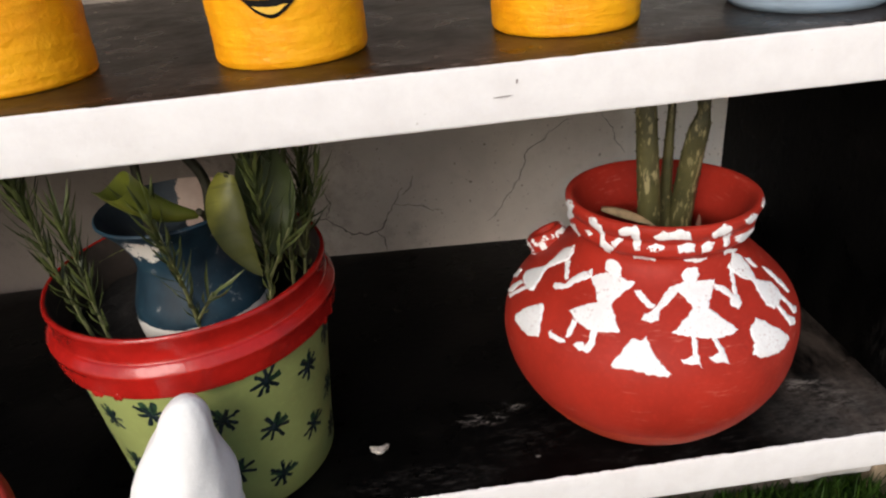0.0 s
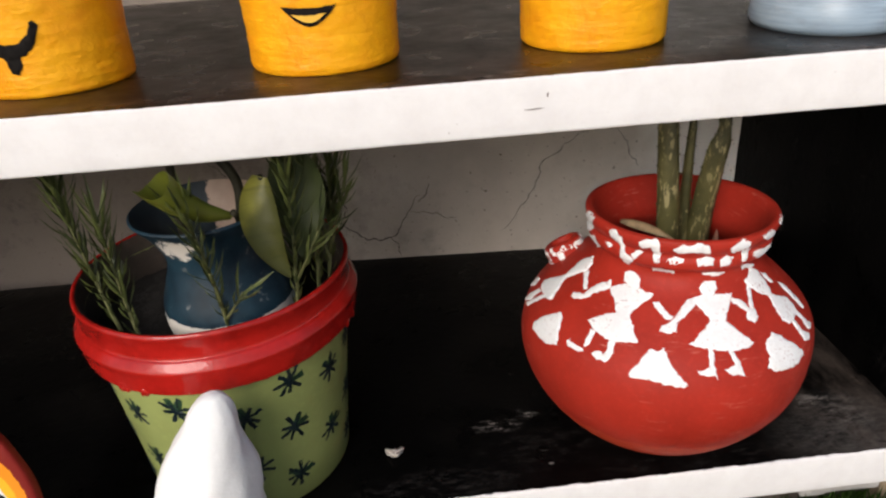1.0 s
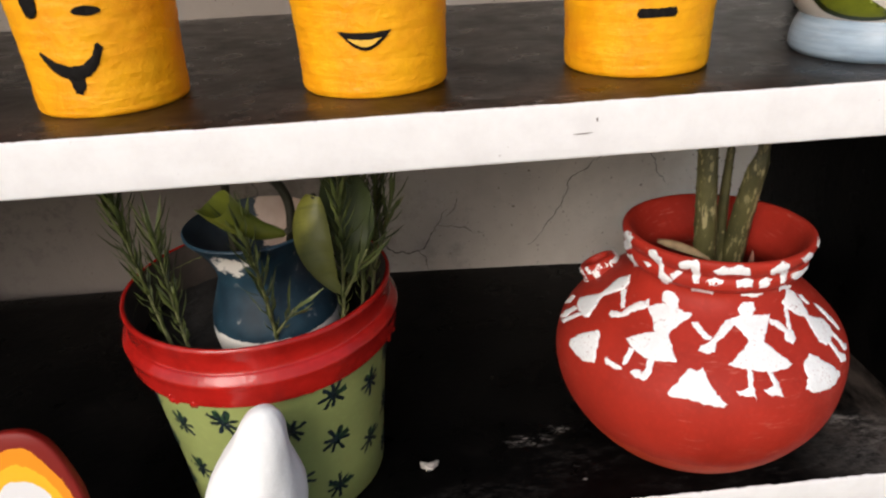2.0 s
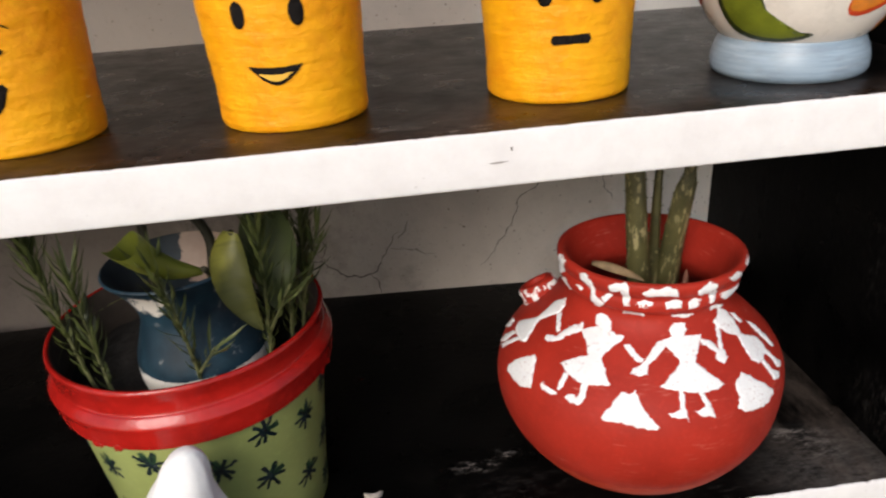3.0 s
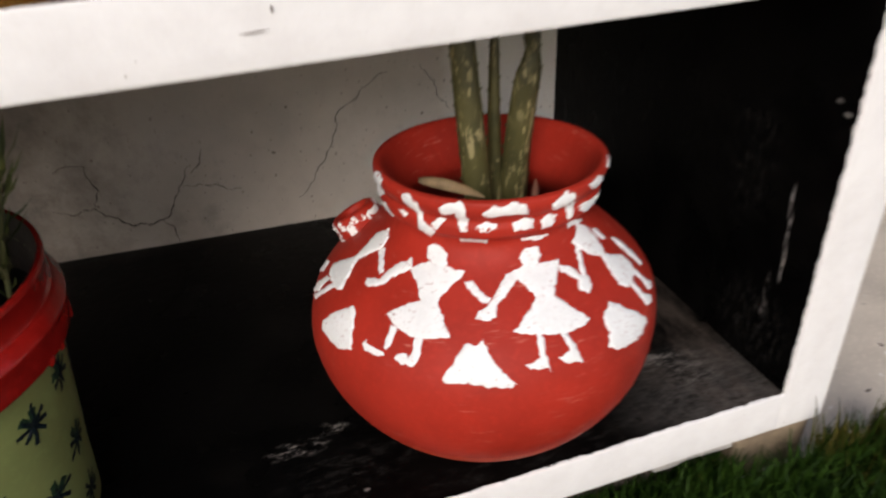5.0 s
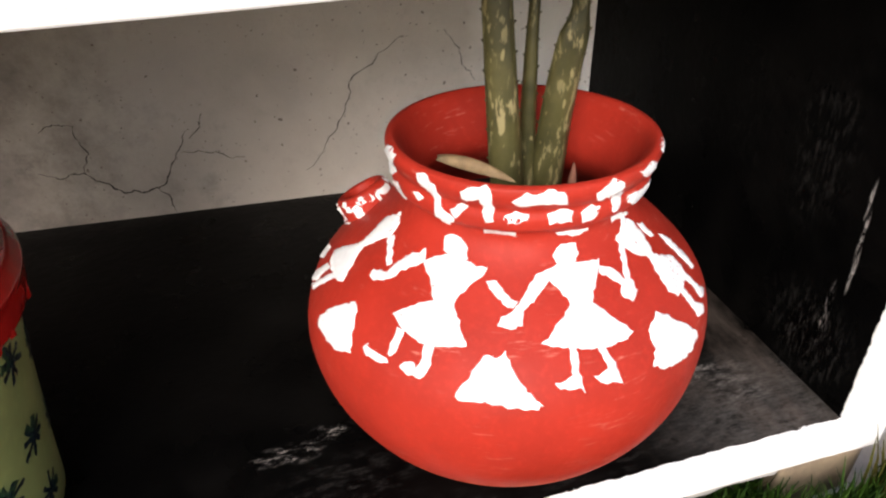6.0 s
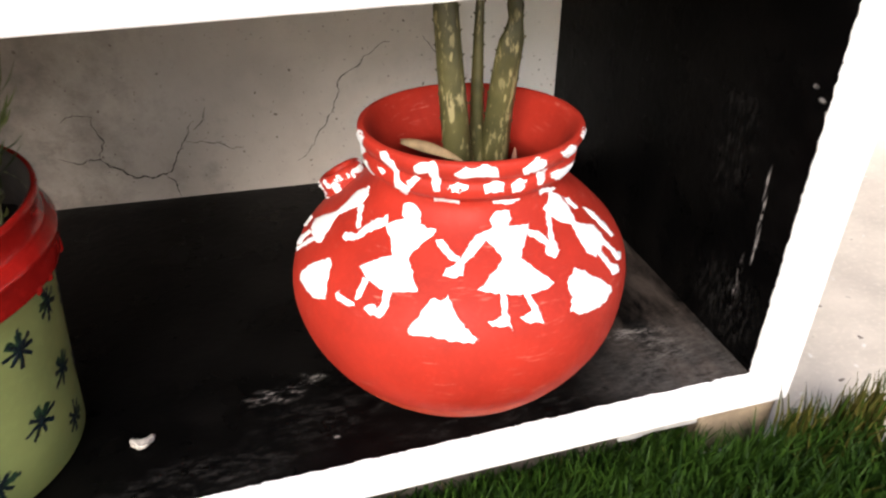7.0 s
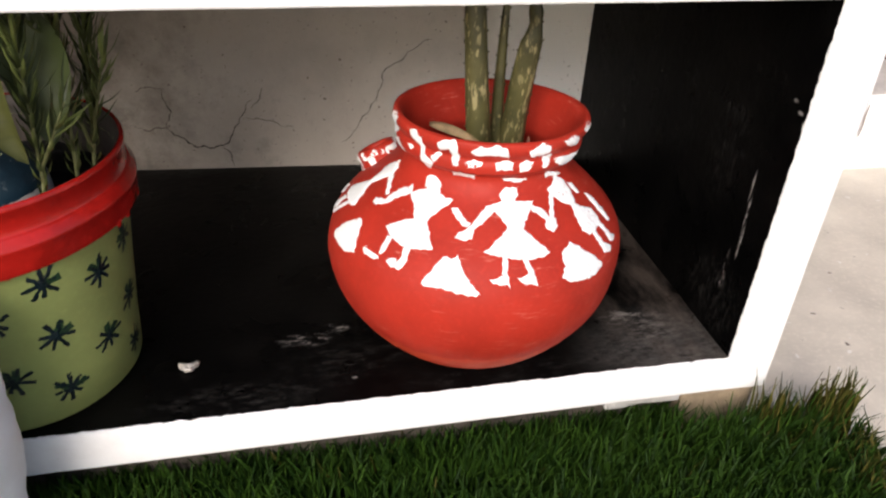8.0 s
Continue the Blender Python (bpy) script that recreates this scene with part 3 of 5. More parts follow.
part("side_panel", rough_block(LEFT - 0.045, LEFT, -0.0015, 0.452, 0.0525, 0.84, (3, 12, 90), 0.0005, 0.0018, 9), M_BOARD, unit)
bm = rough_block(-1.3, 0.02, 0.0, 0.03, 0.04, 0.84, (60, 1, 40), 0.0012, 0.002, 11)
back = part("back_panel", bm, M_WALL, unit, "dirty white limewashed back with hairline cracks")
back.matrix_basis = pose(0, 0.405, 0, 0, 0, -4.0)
part("plinth", rough_block(LEFT, -0.032, 0.014, 0.43, -0.01, 0.0546, (40, 6, 2), 0.003, 0.004, 12), M_PLINTH, unit, "rough cement plinth with the gap's shade in its colour")
part("corner_foot", rough_block(-0.032, 0.043, 0.006, 0.43, -0.01, 0.0528, (12, 8, 4), 0.0028, 0.004, 14), M_FOOT, unit, "tan cement foot under the corner")
part("plaster_lump", rough_block(-0.105, -0.035, 0.0035, 0.03, 0.042, 0.0535, (26, 6, 3), 0.0042, 0.002, 13), M_PLASTER, unit, "chipped white plaster lump under the edge")


def wall_crack(anchors, width, seed):
    """A hairline crack wandering between a few anchors (x, z) of the back panel."""
    rnd = random.Random(seed)
    pts = [Vector(a) for a in anchors]
    for _ in range(3):
        nxt = []
        for a, b in zip(pts, pts[1:]):
            d = b - a
            nxt += [a, (a + b) / 2 + Vector((-d.y, d.x)) * rnd.uniform(-0.17, 0.17)]
        pts = nxt + [pts[-1]]
    bm = bmesh.new()
    rows = []
    for i, p in enumerate(pts):
        d = (pts[min(i + 1, len(pts) - 1)] - pts[max(i - 1, 0)]).normalized()
        w = 1.15 * width * (0.35 + 0.65 * rnd.random()) * (0.3 + 0.7 * math.sin(math.pi * (i + 0.6) / (len(pts) + 0.2)))
        rows.append([bm.verts.new((p.x + s * d.y * w, -0.0016, p.y - s * d.x * w)) for s in (-0.5, 0.5)])
    for a, b in zip(rows, rows[1:]):
        bm.faces.new((a[0], a[1], b[1], b[0]))
    ob = part("crack", bm, M_CRACK, back, smooth=False)
    return ob


for k, (anchors, w) in enumerate([
    (((-0.555, 0.153), (-0.532, 0.146), (-0.514, 0.149), (-0.495, 0.135), (-0.484, 0.123), (-0.466, 0.121), (-0.451, 0.124), (-0.436, 0.143), (-0.422, 0.166), (-0.41, 0.183)), 0.0021),
    (((-0.451, 0.124), (-0.442, 0.113), (-0.44, 0.095)), 0.0014),
    (((-0.423, 0.16), (-0.39, 0.157), (-0.363, 0.148)), 0.0011),
    (((-0.193, 0.255), (-0.212, 0.246), (-0.248, 0.221), (-0.254, 0.201), (-0.264, 0.178), (-0.283, 0.152), (-0.305, 0.126)), 0.0013),
    (((-0.157, 0.259), (-0.142, 0.239), (-0.138, 0.22), (-0.126, 0.205)), 0.0011),
    (((-0.511, 0.198), (-0.505, 0.168), (-0.514, 0.149)), 0.0014),
    (((-0.542, 0.194), (-0.523, 0.2), (-0.511, 0.198)), 0.0012),
    (((-0.396, 0.198), (-0.4, 0.184), (-0.412, 0.173)), 0.0012),
    (((-0.70, 0.26), (-0.66, 0.235), (-0.64, 0.2)), 0.0012)]):
    wall_crack(anchors, w, 40 + k)

# ---- artificial turf ----
def turf():
    rnd = np.random.RandomState(5)
    mat_ob = thing("turf_mat", (0, 0, 0), "dark green artificial turf mat, frayed at its corner", "turf mat")
    bm = rough_block(-1.6, 0.13, -1.1, 0.0, -0.001, 0.007, (80, 50, 1), 0.0012, 0.002, 21)
    for v in bm.verts:
        v.co.x = min(v.co.x, 0.13 - 1.4 * max(0, v.co.y + 0.036))
    part("backing", bm, M_BACKING, mat_ob)
    verts, faces, dry = [], [], []
    zones = ((-0.75, 0.2, -0.30, 0.022, 46000), (-1.6, 0.2, -1.1, -0.30, 16000), (-1.6, -0.75, -0.30, 0.022, 6000), (0.084, 0.122, -0.034, -0.008, 300), (0.028, 0.062, -0.03, -0.008, 120))
    for zone, (x0, x1, y0, y1, n) in enumerate(zones):
        for _ in range(n):
            x, y = rnd.uniform(x0, x1), rnd.uniform(y0, y1)
            if zone < 3 and x > 0.135 - 1.4 * max(0, y + 0.036) - 0.008 * abs(math.sin(y * 60)):
                continue
            if -0.04 < x < 0.06 and y > -0.014 - 0.008 * rnd.rand() and zone < 3:
                continue
            if x > 0.03 and y > -0.008 - 0.012 * rnd.rand():
                continue
            h = 0.043 * rnd.uniform(0.7, 1.15)
            if zone >= 3:
                h *= rnd.uniform(0.9, 1.6)
            a, lean = rnd.uniform(0, 6.283), rnd.uniform(0.03, 0.42 if zone < 3 else 0.18) * h
            w = rnd.uniform(0.0008, 0.0015)
            dx, dy = math.cos(a), math.sin(a)
            # blades under the board's edge bend out from beneath it
            if x < 0.046 and y + dy * lean > -0.004:
                if y > -0.004:
                    h = min(h, 0.043)
                else:
                    dy = -abs(dy)
            if -0.04 < y < -0.004:
                h *= 1.28
            t = rnd.uniform(0, 3.1416)
            wx, wy = math.cos(t) * w, math.sin(t) * w
            k = len(verts)
            for f, g, hh in ((0, 1.0, 0.0), (0.3, 0.9, 0.6), (1.0, 0.2, 1.0)):
                cx, cy, cz = x + dx * lean * f, y + dy * lean * f, 0.004 + h * hh * (1 - 0.12 * f)
                verts += [(cx - wx * g, cy - wy * g, cz), (cx + wx * g, cy + wy * g, cz)]
            faces += [(k, k + 1, k + 3, k + 2), (k + 2, k + 3, k + 5, k + 4)]
            edge = zone >= 3 and rnd.rand() < 0.75 or x > 0.085 and rnd.rand() < 0.3 or x > 0.03 and y > -0.05 and rnd.rand() < 0.2
            dry += [1 if edge or rnd.rand() < 0.012 else 0] * 2
    me = bpy.data.meshes.new("grass")
    me.from_pydata(verts, [], faces)
    me.materials.append(M_GRASS)
    me.materials.append(M_GRASSDRY)
    me.polygons.foreach_set("material_index", dry)
    blades = new("grass", me)
    blades.parent = mat_ob
    tagged(blades, "dense dark green plastic grass blades", kind="stuff")


turf()

# ---- red water pot ----
POT = [(r * 0.945, h * 0.945) for r, h in ((0.0, 0.0), (0.042, 0.0), (0.062, 0.005), (0.085, 0.021), (0.108, 0.047), (0.1225, 0.073), (0.1278, 0.099), (0.1255, 0.122), (0.117, 0.139), (0.102, 0.1545), (0.086, 0.168), (0.073, 0.179), (0.068, 0.187), (0.0685, 0.193), (0.0745, 0.197), (0.0758, 0.2025), (0.0745, 0.207), (0.0775, 0.2115), (0.0790, 0.2155), (0.0782, 0.219), (0.0755, 0.2202))]


def pot_lean(p):
    """The neck leans back and to one side, and the lip is a little wider and higher in front."""
    k = min(max((p.z - 0.095) / 0.112, 0), 1)
    u = min(max((p.z - 0.140) / 0.065, 0), 1)
    t = min(max((p.z - 0.165) / 0.042, 0), 1)
    return Vector((0.0071 * k + 0.0028 * u + 0.0185 * p.x * t, -0.0041 * k + 0.0081 * u + 0.0185 * p.y * t, (0.0024 - 0.012 * p.x - 0.038 * p.y) * t))


def clay_pot():
    pot = thing("clay_pot", (-0.2199, 0.0816, FLOOR), "round red clay pot with white painted motifs and a spout", "pot")
    outer = smooth_profile(POT, 6)
    inner = smooth_profile([(0.0700, 0.2078), (0.0672, 0.2050), (0.0640, 0.198), (0.0600, 0.186), (0.0590, 0.179), (0.061, 0.171), (0.071, 0.158), (0.085, 0.146), (0.098, 0.134), (0.106, 0.122)], 4)
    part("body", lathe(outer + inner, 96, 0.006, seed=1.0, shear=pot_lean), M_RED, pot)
    # stub spout on the shoulder
    a = radians(143)
    d = Vector((math.cos(a) * 0.5, math.sin(a) * 0.5, 0.87)).normalized()
    root = Vector((math.cos(a) * 0.079, math.sin(a) * 0.079, 0.134))
    bm = lathe(smooth_profile([(0.0200, -0.02), (0.0180, 0.0), (0.0160, 0.014), (0.0153, 0.026), (0.0150, 0.032), (0.0130, 0.036), (0.0100, 0.0355), (0.0085, 0.030), (0.0, 0.022)], 3), 32, 0.02)
    spout = part("spout", bm, M_RED, pot, "short red spout dabbed with white paint")
    spout.matrix_basis = Matrix.Translation(root) @ d.to_track_quat("Z", "Y").to_matrix().to_4x4() @ Matrix.Diagonal((1.18, 1.18, 0.82, 1))
    sk = Skin(smooth_profile([(0.0180, 0.0), (0.0160, 0.014), (0.0153, 0.026), (0.0150, 0.032), (0.0132, 0.0358)], 3))
    bm = bmesh.new()
    fleck = random.Random(31)
    for i in range(90):
        sk.stroke(bm, dot(0, 0, fleck.uniform(0.0012, 0.0042), fleck.uniform(0.0014, 0.0042), 9), fleck.uniform(0, 360), fleck.uniform(0.003, 0.036), rough=0.0009, lift=0.0006 + 0.0001 * (i % 4), seed=70 + i)
    part("paint_dab", bm, M_FIGURE, spout)
    soil = lathe(smooth_profile([(0.0, 0.134), (0.03, 0.136), (0.06, 0.133), (0.101, 0.129)], 5), 40, 0.03, shear=pot_lean)
    part("soil", soil, M_SOIL, pot)
    skin = Skin(outer, pot_lean)

    laid = []

    def brush(name, theta, v0, shape, under=pot):
        """One stroke of thick white paint: its outline lies round theta (degrees) and v0 on the skin."""
        laid.append(name)
        n = len(laid)
        bm = bmesh.new()
        skin.stroke(bm, shape, theta, v0, rough=0.0007, lift=0.0006 + 0.00006 * (n % 7), seed=300 + n)
        return part(name, bm, M_FIGURE, under)

    # painted group between the spout and the front
    m = brush("painted_motif", -133, 0.248, [(-0.0221, 0.0117), (-0.0102, 0.0188), (0.0026, 0.0185), (0.0139, 0.0168), (0.0101, 0.0108), (0.0057, 0.0026), (0.0033, -0.0028), (0.0093, -0.0101), (0.0174, -0.0212), (0.0066, -0.0226), (-0.0045, -0.025), (-0.0195, -0.0215), (-0.0273, -0.0175), (-0.0163, -0.0091), (-0.0078, -0.0031), (-0.0127, 0.0044)])
    brush("brush_stroke", -133, 0.248, [(-0.0144, 0.0265), (-0.0098, 0.0294), (-0.0047, 0.0286), (0.0002, 0.0256), (0.0016, 0.0194), (-0.0046, 0.0173), (-0.0122, 0.0202)], m)
    brush("brush_stroke", -133, 0.248, [(-0.0225, 0.0172), (-0.0324, 0.0112), (-0.0392, 0.003), (-0.0425, -0.0022), (-0.0546, -0.0078), (-0.0544, -0.0108), (-0.0486, -0.0106), (-0.0381, -0.0046), (-0.0303, 0.0037), (-0.0201, 0.0115)], m)
    brush("brush_stroke", -133, 0.248, [(0.0155, 0.0113), (0.0191, 0.0124), (0.0334, 0.0017), (0.033, -0.0011), (0.0275, 0.0012), (0.0183, 0.0076)], m)
    brush("brush_stroke", -133, 0.248, [(-0.021, -0.0221), (-0.0161, -0.022), (-0.0179, -0.0359), (-0.022, -0.0381)], m)
    brush("brush_stroke", -133, 0.248, [(-0.0376, -0.0394), (-0.0332, -0.0357), (-0.0272, -0.0358), (-0.021, -0.0371), (-0.0191, -0.0399), (-0.0244, -0.0421), (-0.034, -0.0426)], m)
    brush("brush_stroke", -133, 0.248, [(-0.0034, -0.0237), (0.0018, -0.023), (0.0031, -0.0336), (0.0004, -0.0411), (-0.0072, -0.0419), (-0.0139, -0.0373), (-0.0084, -0.0344), (-0.004, -0.0358), (-0.0023, -0.0338)], m)
    # painted group at the front
    m = brush("painted_motif", -88, 0.248, [(-0.0142, 0.0163), (-0.0059, 0.0194), (0.0055, 0.0182), (0.0172, 0.0165), (0.0121, 0.0085), (0.006, -0.0017), (0.0128, -0.0097), (0.0245, -0.022), (0.0196, -0.0242), (0.0073, -0.0242), (-0.0076, -0.022), (-0.024, -0.0177), (-0.0185, -0.0133), (-0.0052, -0.0006), (-0.0088, 0.007), (-0.0133, 0.013)])
    brush("brush_stroke", -88, 0.248, [(-0.0079, 0.0242), (-0.0034, 0.0278), (0.0038, 0.0274), (0.0054, 0.0221), (0.0023, 0.0174), (-0.0062, 0.0179)], m)
    brush("brush_stroke", -88, 0.248, [(-0.013, 0.0168), (-0.0125, 0.0121), (-0.0233, 0.0026), (-0.0296, -0.0017), (-0.0311, -0.0085), (-0.0382, -0.0111), (-0.0437, -0.0095), (-0.0409, -0.0052), (-0.0336, -0.0019), (-0.028, 0.0052), (-0.0191, 0.0151)], m)
    brush("brush_stroke", -88, 0.248, [(0.0152, 0.0143), (0.0243, 0.0096), (0.0288, 0.002), (0.034, 0.0004), (0.0349, -0.0063), (0.0299, -0.0088), (0.0238, -0.0043), (0.0257, 0.0008), (0.014, 0.0106)], m)
    brush("brush_stroke", -88, 0.248, [(-0.0117, -0.0208), (-0.008, -0.0212), (-0.0093, -0.0332), (-0.0071, -0.0437), (-0.0094, -0.0399), (-0.013, -0.0404), (-0.02, -0.04), (-0.0215, -0.0367), (-0.0149, -0.0349), (-0.0127, -0.0345)], m)
    brush("brush_stroke", -88, 0.248, [(0.0028, -0.0226), (0.0068, -0.023), (0.011, -0.035), (0.0137, -0.0438), (0.0099, -0.0429), (0.0002, -0.0398), (-0.0028, -0.0367), (0.0051, -0.0352), (0.0066, -0.035)], m)
    # painted group turning away from the front
    m = brush("painted_motif", -50, 0.248, [(-0.0021, 0.0293), (0.0084, 0.0216), (0.0091, 0.0122), (0.005, 0.0014), (0.0186, -0.0076), (0.023, -0.0167), (0.0186, -0.0226), (0.0002, -0.0226), (-0.0047, -0.0169), (-0.0038, -0.0073), (-0.0009, 0.003), (-0.0094, 0.01), (-0.0132, 0.0176), (-0.0145, 0.0212), (-0.0072, 0.0244)])
    brush("brush_stroke", -50, 0.248, [(-0.0136, 0.019), (-0.01, 0.017), (-0.0231, 0.0008), (-0.0269, 0.0009)], m)
    brush("brush_stroke", -50, 0.248, [(0.0109, 0.0191), (0.0176, 0.0137), (0.0183, 0.0061), (0.0137, 0.0072), (0.0109, 0.0131)], m)
    brush("brush_stroke", -50, 0.248, [(0.0246, 0.0032), (0.0313, -0.0029), (0.0374, -0.0181), (0.0401, -0.0292), (0.0324, -0.0266), (0.0288, -0.0169), (0.0256, -0.006)], m)
    brush("brush_stroke", -50, 0.248, [(0.015, -0.0179), (0.0208, -0.0205), (0.0265, -0.0342), (0.035, -0.0405), (0.0302, -0.0423), (0.0203, -0.0379), (0.0198, -0.033)], m)
    brush("brush_stroke", -50, 0.248, [(0.0024, -0.0198), (0.0077, -0.0213), (0.0115, -0.0349), (0.0209, -0.0422), (0.0169, -0.0452), (0.007, -0.0413), (0.0058, -0.0364)], m)
    # painted group beside the spout
    m = brush("painted_motif", -185, 0.248, [(0.0001, -0.0013), (-0.0012, 0.0073), (-0.0018, 0.015), (0.0063, 0.0225), (0.0125, 0.0191), (0.0154, 0.0132), (0.0117, 0.0049), (0.0061, -0.005), (0.0132, -0.0156), (0.0181, -0.0237), (0.013, -0.0268), (-0.0061, -0.0296), (-0.0171, -0.0259), (0.0003, -0.0059)])
    brush("brush_stroke", -185, 0.248, [(0.0139, 0.0102), (0.0168, 0.0133), (0.0344, 0.0014), (0.0332, -0.0013)], m)
    brush("brush_stroke", -185, 0.248, [(-0.0101, -0.0312), (-0.0024, -0.0291), (-0.0075, -0.0443), (-0.027, -0.056)], m)
    brush("brush_stroke", -185, 0.248, [(0.0052, -0.0271), (0.0112, -0.0262), (0.0012, -0.0408), (-0.0057, -0.0488), (-0.0155, -0.052), (-0.0054, -0.042)], m)
    brush("brush_stroke", -185, 0.248, [(-0.041, -0.05), (-0.0363, -0.0413), (-0.036, -0.0358), (-0.0258, -0.0305), (-0.0231, -0.0369)], m)
    # filled triangles between them
    brush("painted_triangle", -113, 0.2106, [(-0.0093, 0.0142), (-0.0032, 0.0135), (0.001, 0.0163), (0.0033, 0.012), (0.0121, -0.0004), (0.0218, -0.0097), (0.02, -0.0116), (0.0109, -0.0109), (-0.005, -0.0089), (-0.0183, -0.0094), (-0.0223, -0.0067), (-0.0157, 0.0016)])
    brush("painted_triangle", -160, 0.207, [(-0.0066, 0.017), (-0.0016, 0.0143), (0.0101, -0.0056), (-0.0032, -0.0113), (-0.0257, -0.0123), (-0.029, -0.0072), (-0.0196, 0.0055)])
    brush("painted_triangle", -60, 0.2095, [(-0.0056, 0.0187), (0.0014, 0.0136), (0.0216, -0.0094), (0.0139, -0.0132), (0.0005, -0.0129), (-0.0141, -0.0098), (-0.0225, -0.0043), (-0.0175, 0.0034), (-0.0162, 0.0136)])
    # dabs round the collar and dashes under it
    brush("paint_dab", -147, 0.2985, [(-0.0104, 0.012), (-0.0052, 0.0141), (0.0017, 0.0099), (0.0036, -0.0015), (0.0122, -0.0062), (0.0042, -0.0171), (-0.0011, -0.0173), (-0.0005, 0), (-0.0087, 0.006)])
    brush("paint_dab", -127, 0.3055, [(-0.0101, 0.0037), (-0.0034, 0.0065), (0.0027, 0.0089), (0.0065, 0.0038), (0.0066, -0.0107), (0.0028, -0.0113), (-0.0005, 0.0007), (-0.0089, -0.0018)])
    brush("paint_dab", -136, 0.2976, [(-0.005, -0.0011), (0.0018, 0.0031), (0.0048, 0.002), (-0.0015, -0.0041)])
    brush("paint_dab", -113, 0.297, [(-0.0066, -0.0004), (-0.0006, 0.003), (0.0055, 0.0016), (0.0051, -0.0009), (-0.0037, -0.003)])
    brush("paint_dab", -105, 0.3085, [(-0.0129, -0.0012), (-0.0072, 0.004), (-0.002, 0.0021), (0.0029, 0.0047), (0.012, 0.0023), (0.0134, -0.0043), (0.0014, -0.0027), (-0.0097, -0.0049)])
    brush("paint_dab", -96, 0.2976, [(-0.0064, 0.0017), (-0.0011, 0.0035), (0.006, 0.0019), (0.0066, -0.0037), (-0.0042, -0.0034)])
    brush("paint_dab", -76, 0.3075, [(-0.0109, 0.0011), (-0.0014, 0.0061), (0.0062, 0.0031), (0.0076, -0.0019), (0.0015, -0.0039), (-0.0059, -0.0046)])
    brush("paint_dab", -83, 0.2965, [(-0.005, 0.0008), (-0.0003, 0.0039), (0.0054, 0.0023), (0.0029, -0.0031), (-0.0037, -0.004)])
    brush("paint_dab", -70, 0.2981, [(-0.0046, 0.0045), (0.0027, 0.0042), (0.0029, -0.003), (-0.0025, -0.0058)])
    brush("paint_dab", -52, 0.3082, [(-0.0137, 0.0034), (-0.0006, 0.005), (0.0048, 0.0017), (0.0157, -0.0099), (-0.01, -0.0004)])
    brush("paint_dab", -50, 0.2937, [(-0.0173, 0.004), (-0.0003, 0.0027), (0.0182, 0.0006), (0.0112, -0.0012), (0.0029, -0.0068), (-0.0162, 0.0005)])
    brush("paint_dab", -183, 0.3035, [(-0.0052, 0.004), (0.0034, 0.0106), (0.0159, 0.0093), (0.0064, -0.0047), (-0.0045, -0.0114), (-0.015, -0.008)])
    brush("paint_dab", -176, 0.2886, [(-0.0104, 0.0024), (0.0037, 0.0072), (0.0131, 0.0024), (-0.0077, -0.0119)])
    brush("paint_dab", -157, 0.2968, [(-0.0053, 0.0004), (-0.0007, 0.002), (0.0048, -0.0001), (0.0002, -0.0022)])
    brush("paint_dash", -120, 0.2838, [(-0.0068, 0.0014), (-0, 0.0057), (0.0088, 0), (0.0084, -0.0025), (-0.0005, -0.0025), (-0.0069, -0.0024)])
    brush("paint_dash", -86, 0.2807, [(-0.0092, 0.0014), (-0.0009, 0.002), (0.0092, 0.0002), (0.0092, -0.0015), (-0, -0.0015), (-0.0081, -0.0005)])
    brush("paint_dash", -55, 0.2782, [(-0.0089, 0.0034), (0.0004, 0.0018), (0.0133, -0.0033), (0.0015, -0.0018), (-0.0071, -0)])
    brush("paint_dab", -33, 0.3114, [(0.0042, 0.0034), (0.0109, -0.0023), (-0.0052, -0.0024), (-0.0114, 0.0011)])


clay_pot()


def broad_leaf(pts, width, curl):
    """A broad soft leaf: pts is its midrib; curl rolls its two halves."""
    bm = bmesh.new()
    n, m, rows = 18, 10, []
    P = [Vector(p) for p in pts]
    for i in range(n + 1):
        t = i / n
        c = P[0] * (1 - t) ** 2 + P[1] * 2 * t * (1 - t) + P[2] * t * t
        d = ((P[1] - P[0]) * (1 - t) + (P[2] - P[1]) * t).normalized()
        side = d.cross(Vector((0.15, -1, 0.35))).normalized()
        up = side.cross(d)
        w = width * (max(0.0, math.sin(math.pi * min(1, t * 0.93 + 0.07))) ** 0.7) * (1.1 - 0.35 * t)
        row = []
        for k in range(m + 1):
            u = 2 * k / m - 1
            a = curl * abs(u)
            row.append(bm.verts.new(c + side * w * (math.sin(a) / max(curl, 0.01) if curl else u) * (1 if u > 0 else -1) + up * w * (1 - math.cos(a)) / max(curl, 0.01) + up * 0.0012 * noise.noise(c * 90 + Vector((u, 0, 0)))))
        rows.append(row)
    for a, b in zip(rows, rows[1:]):
        for k in range(m):
            bm.faces.new((a[k], a[k + 1], b[k + 1], b[k]))
    return bm


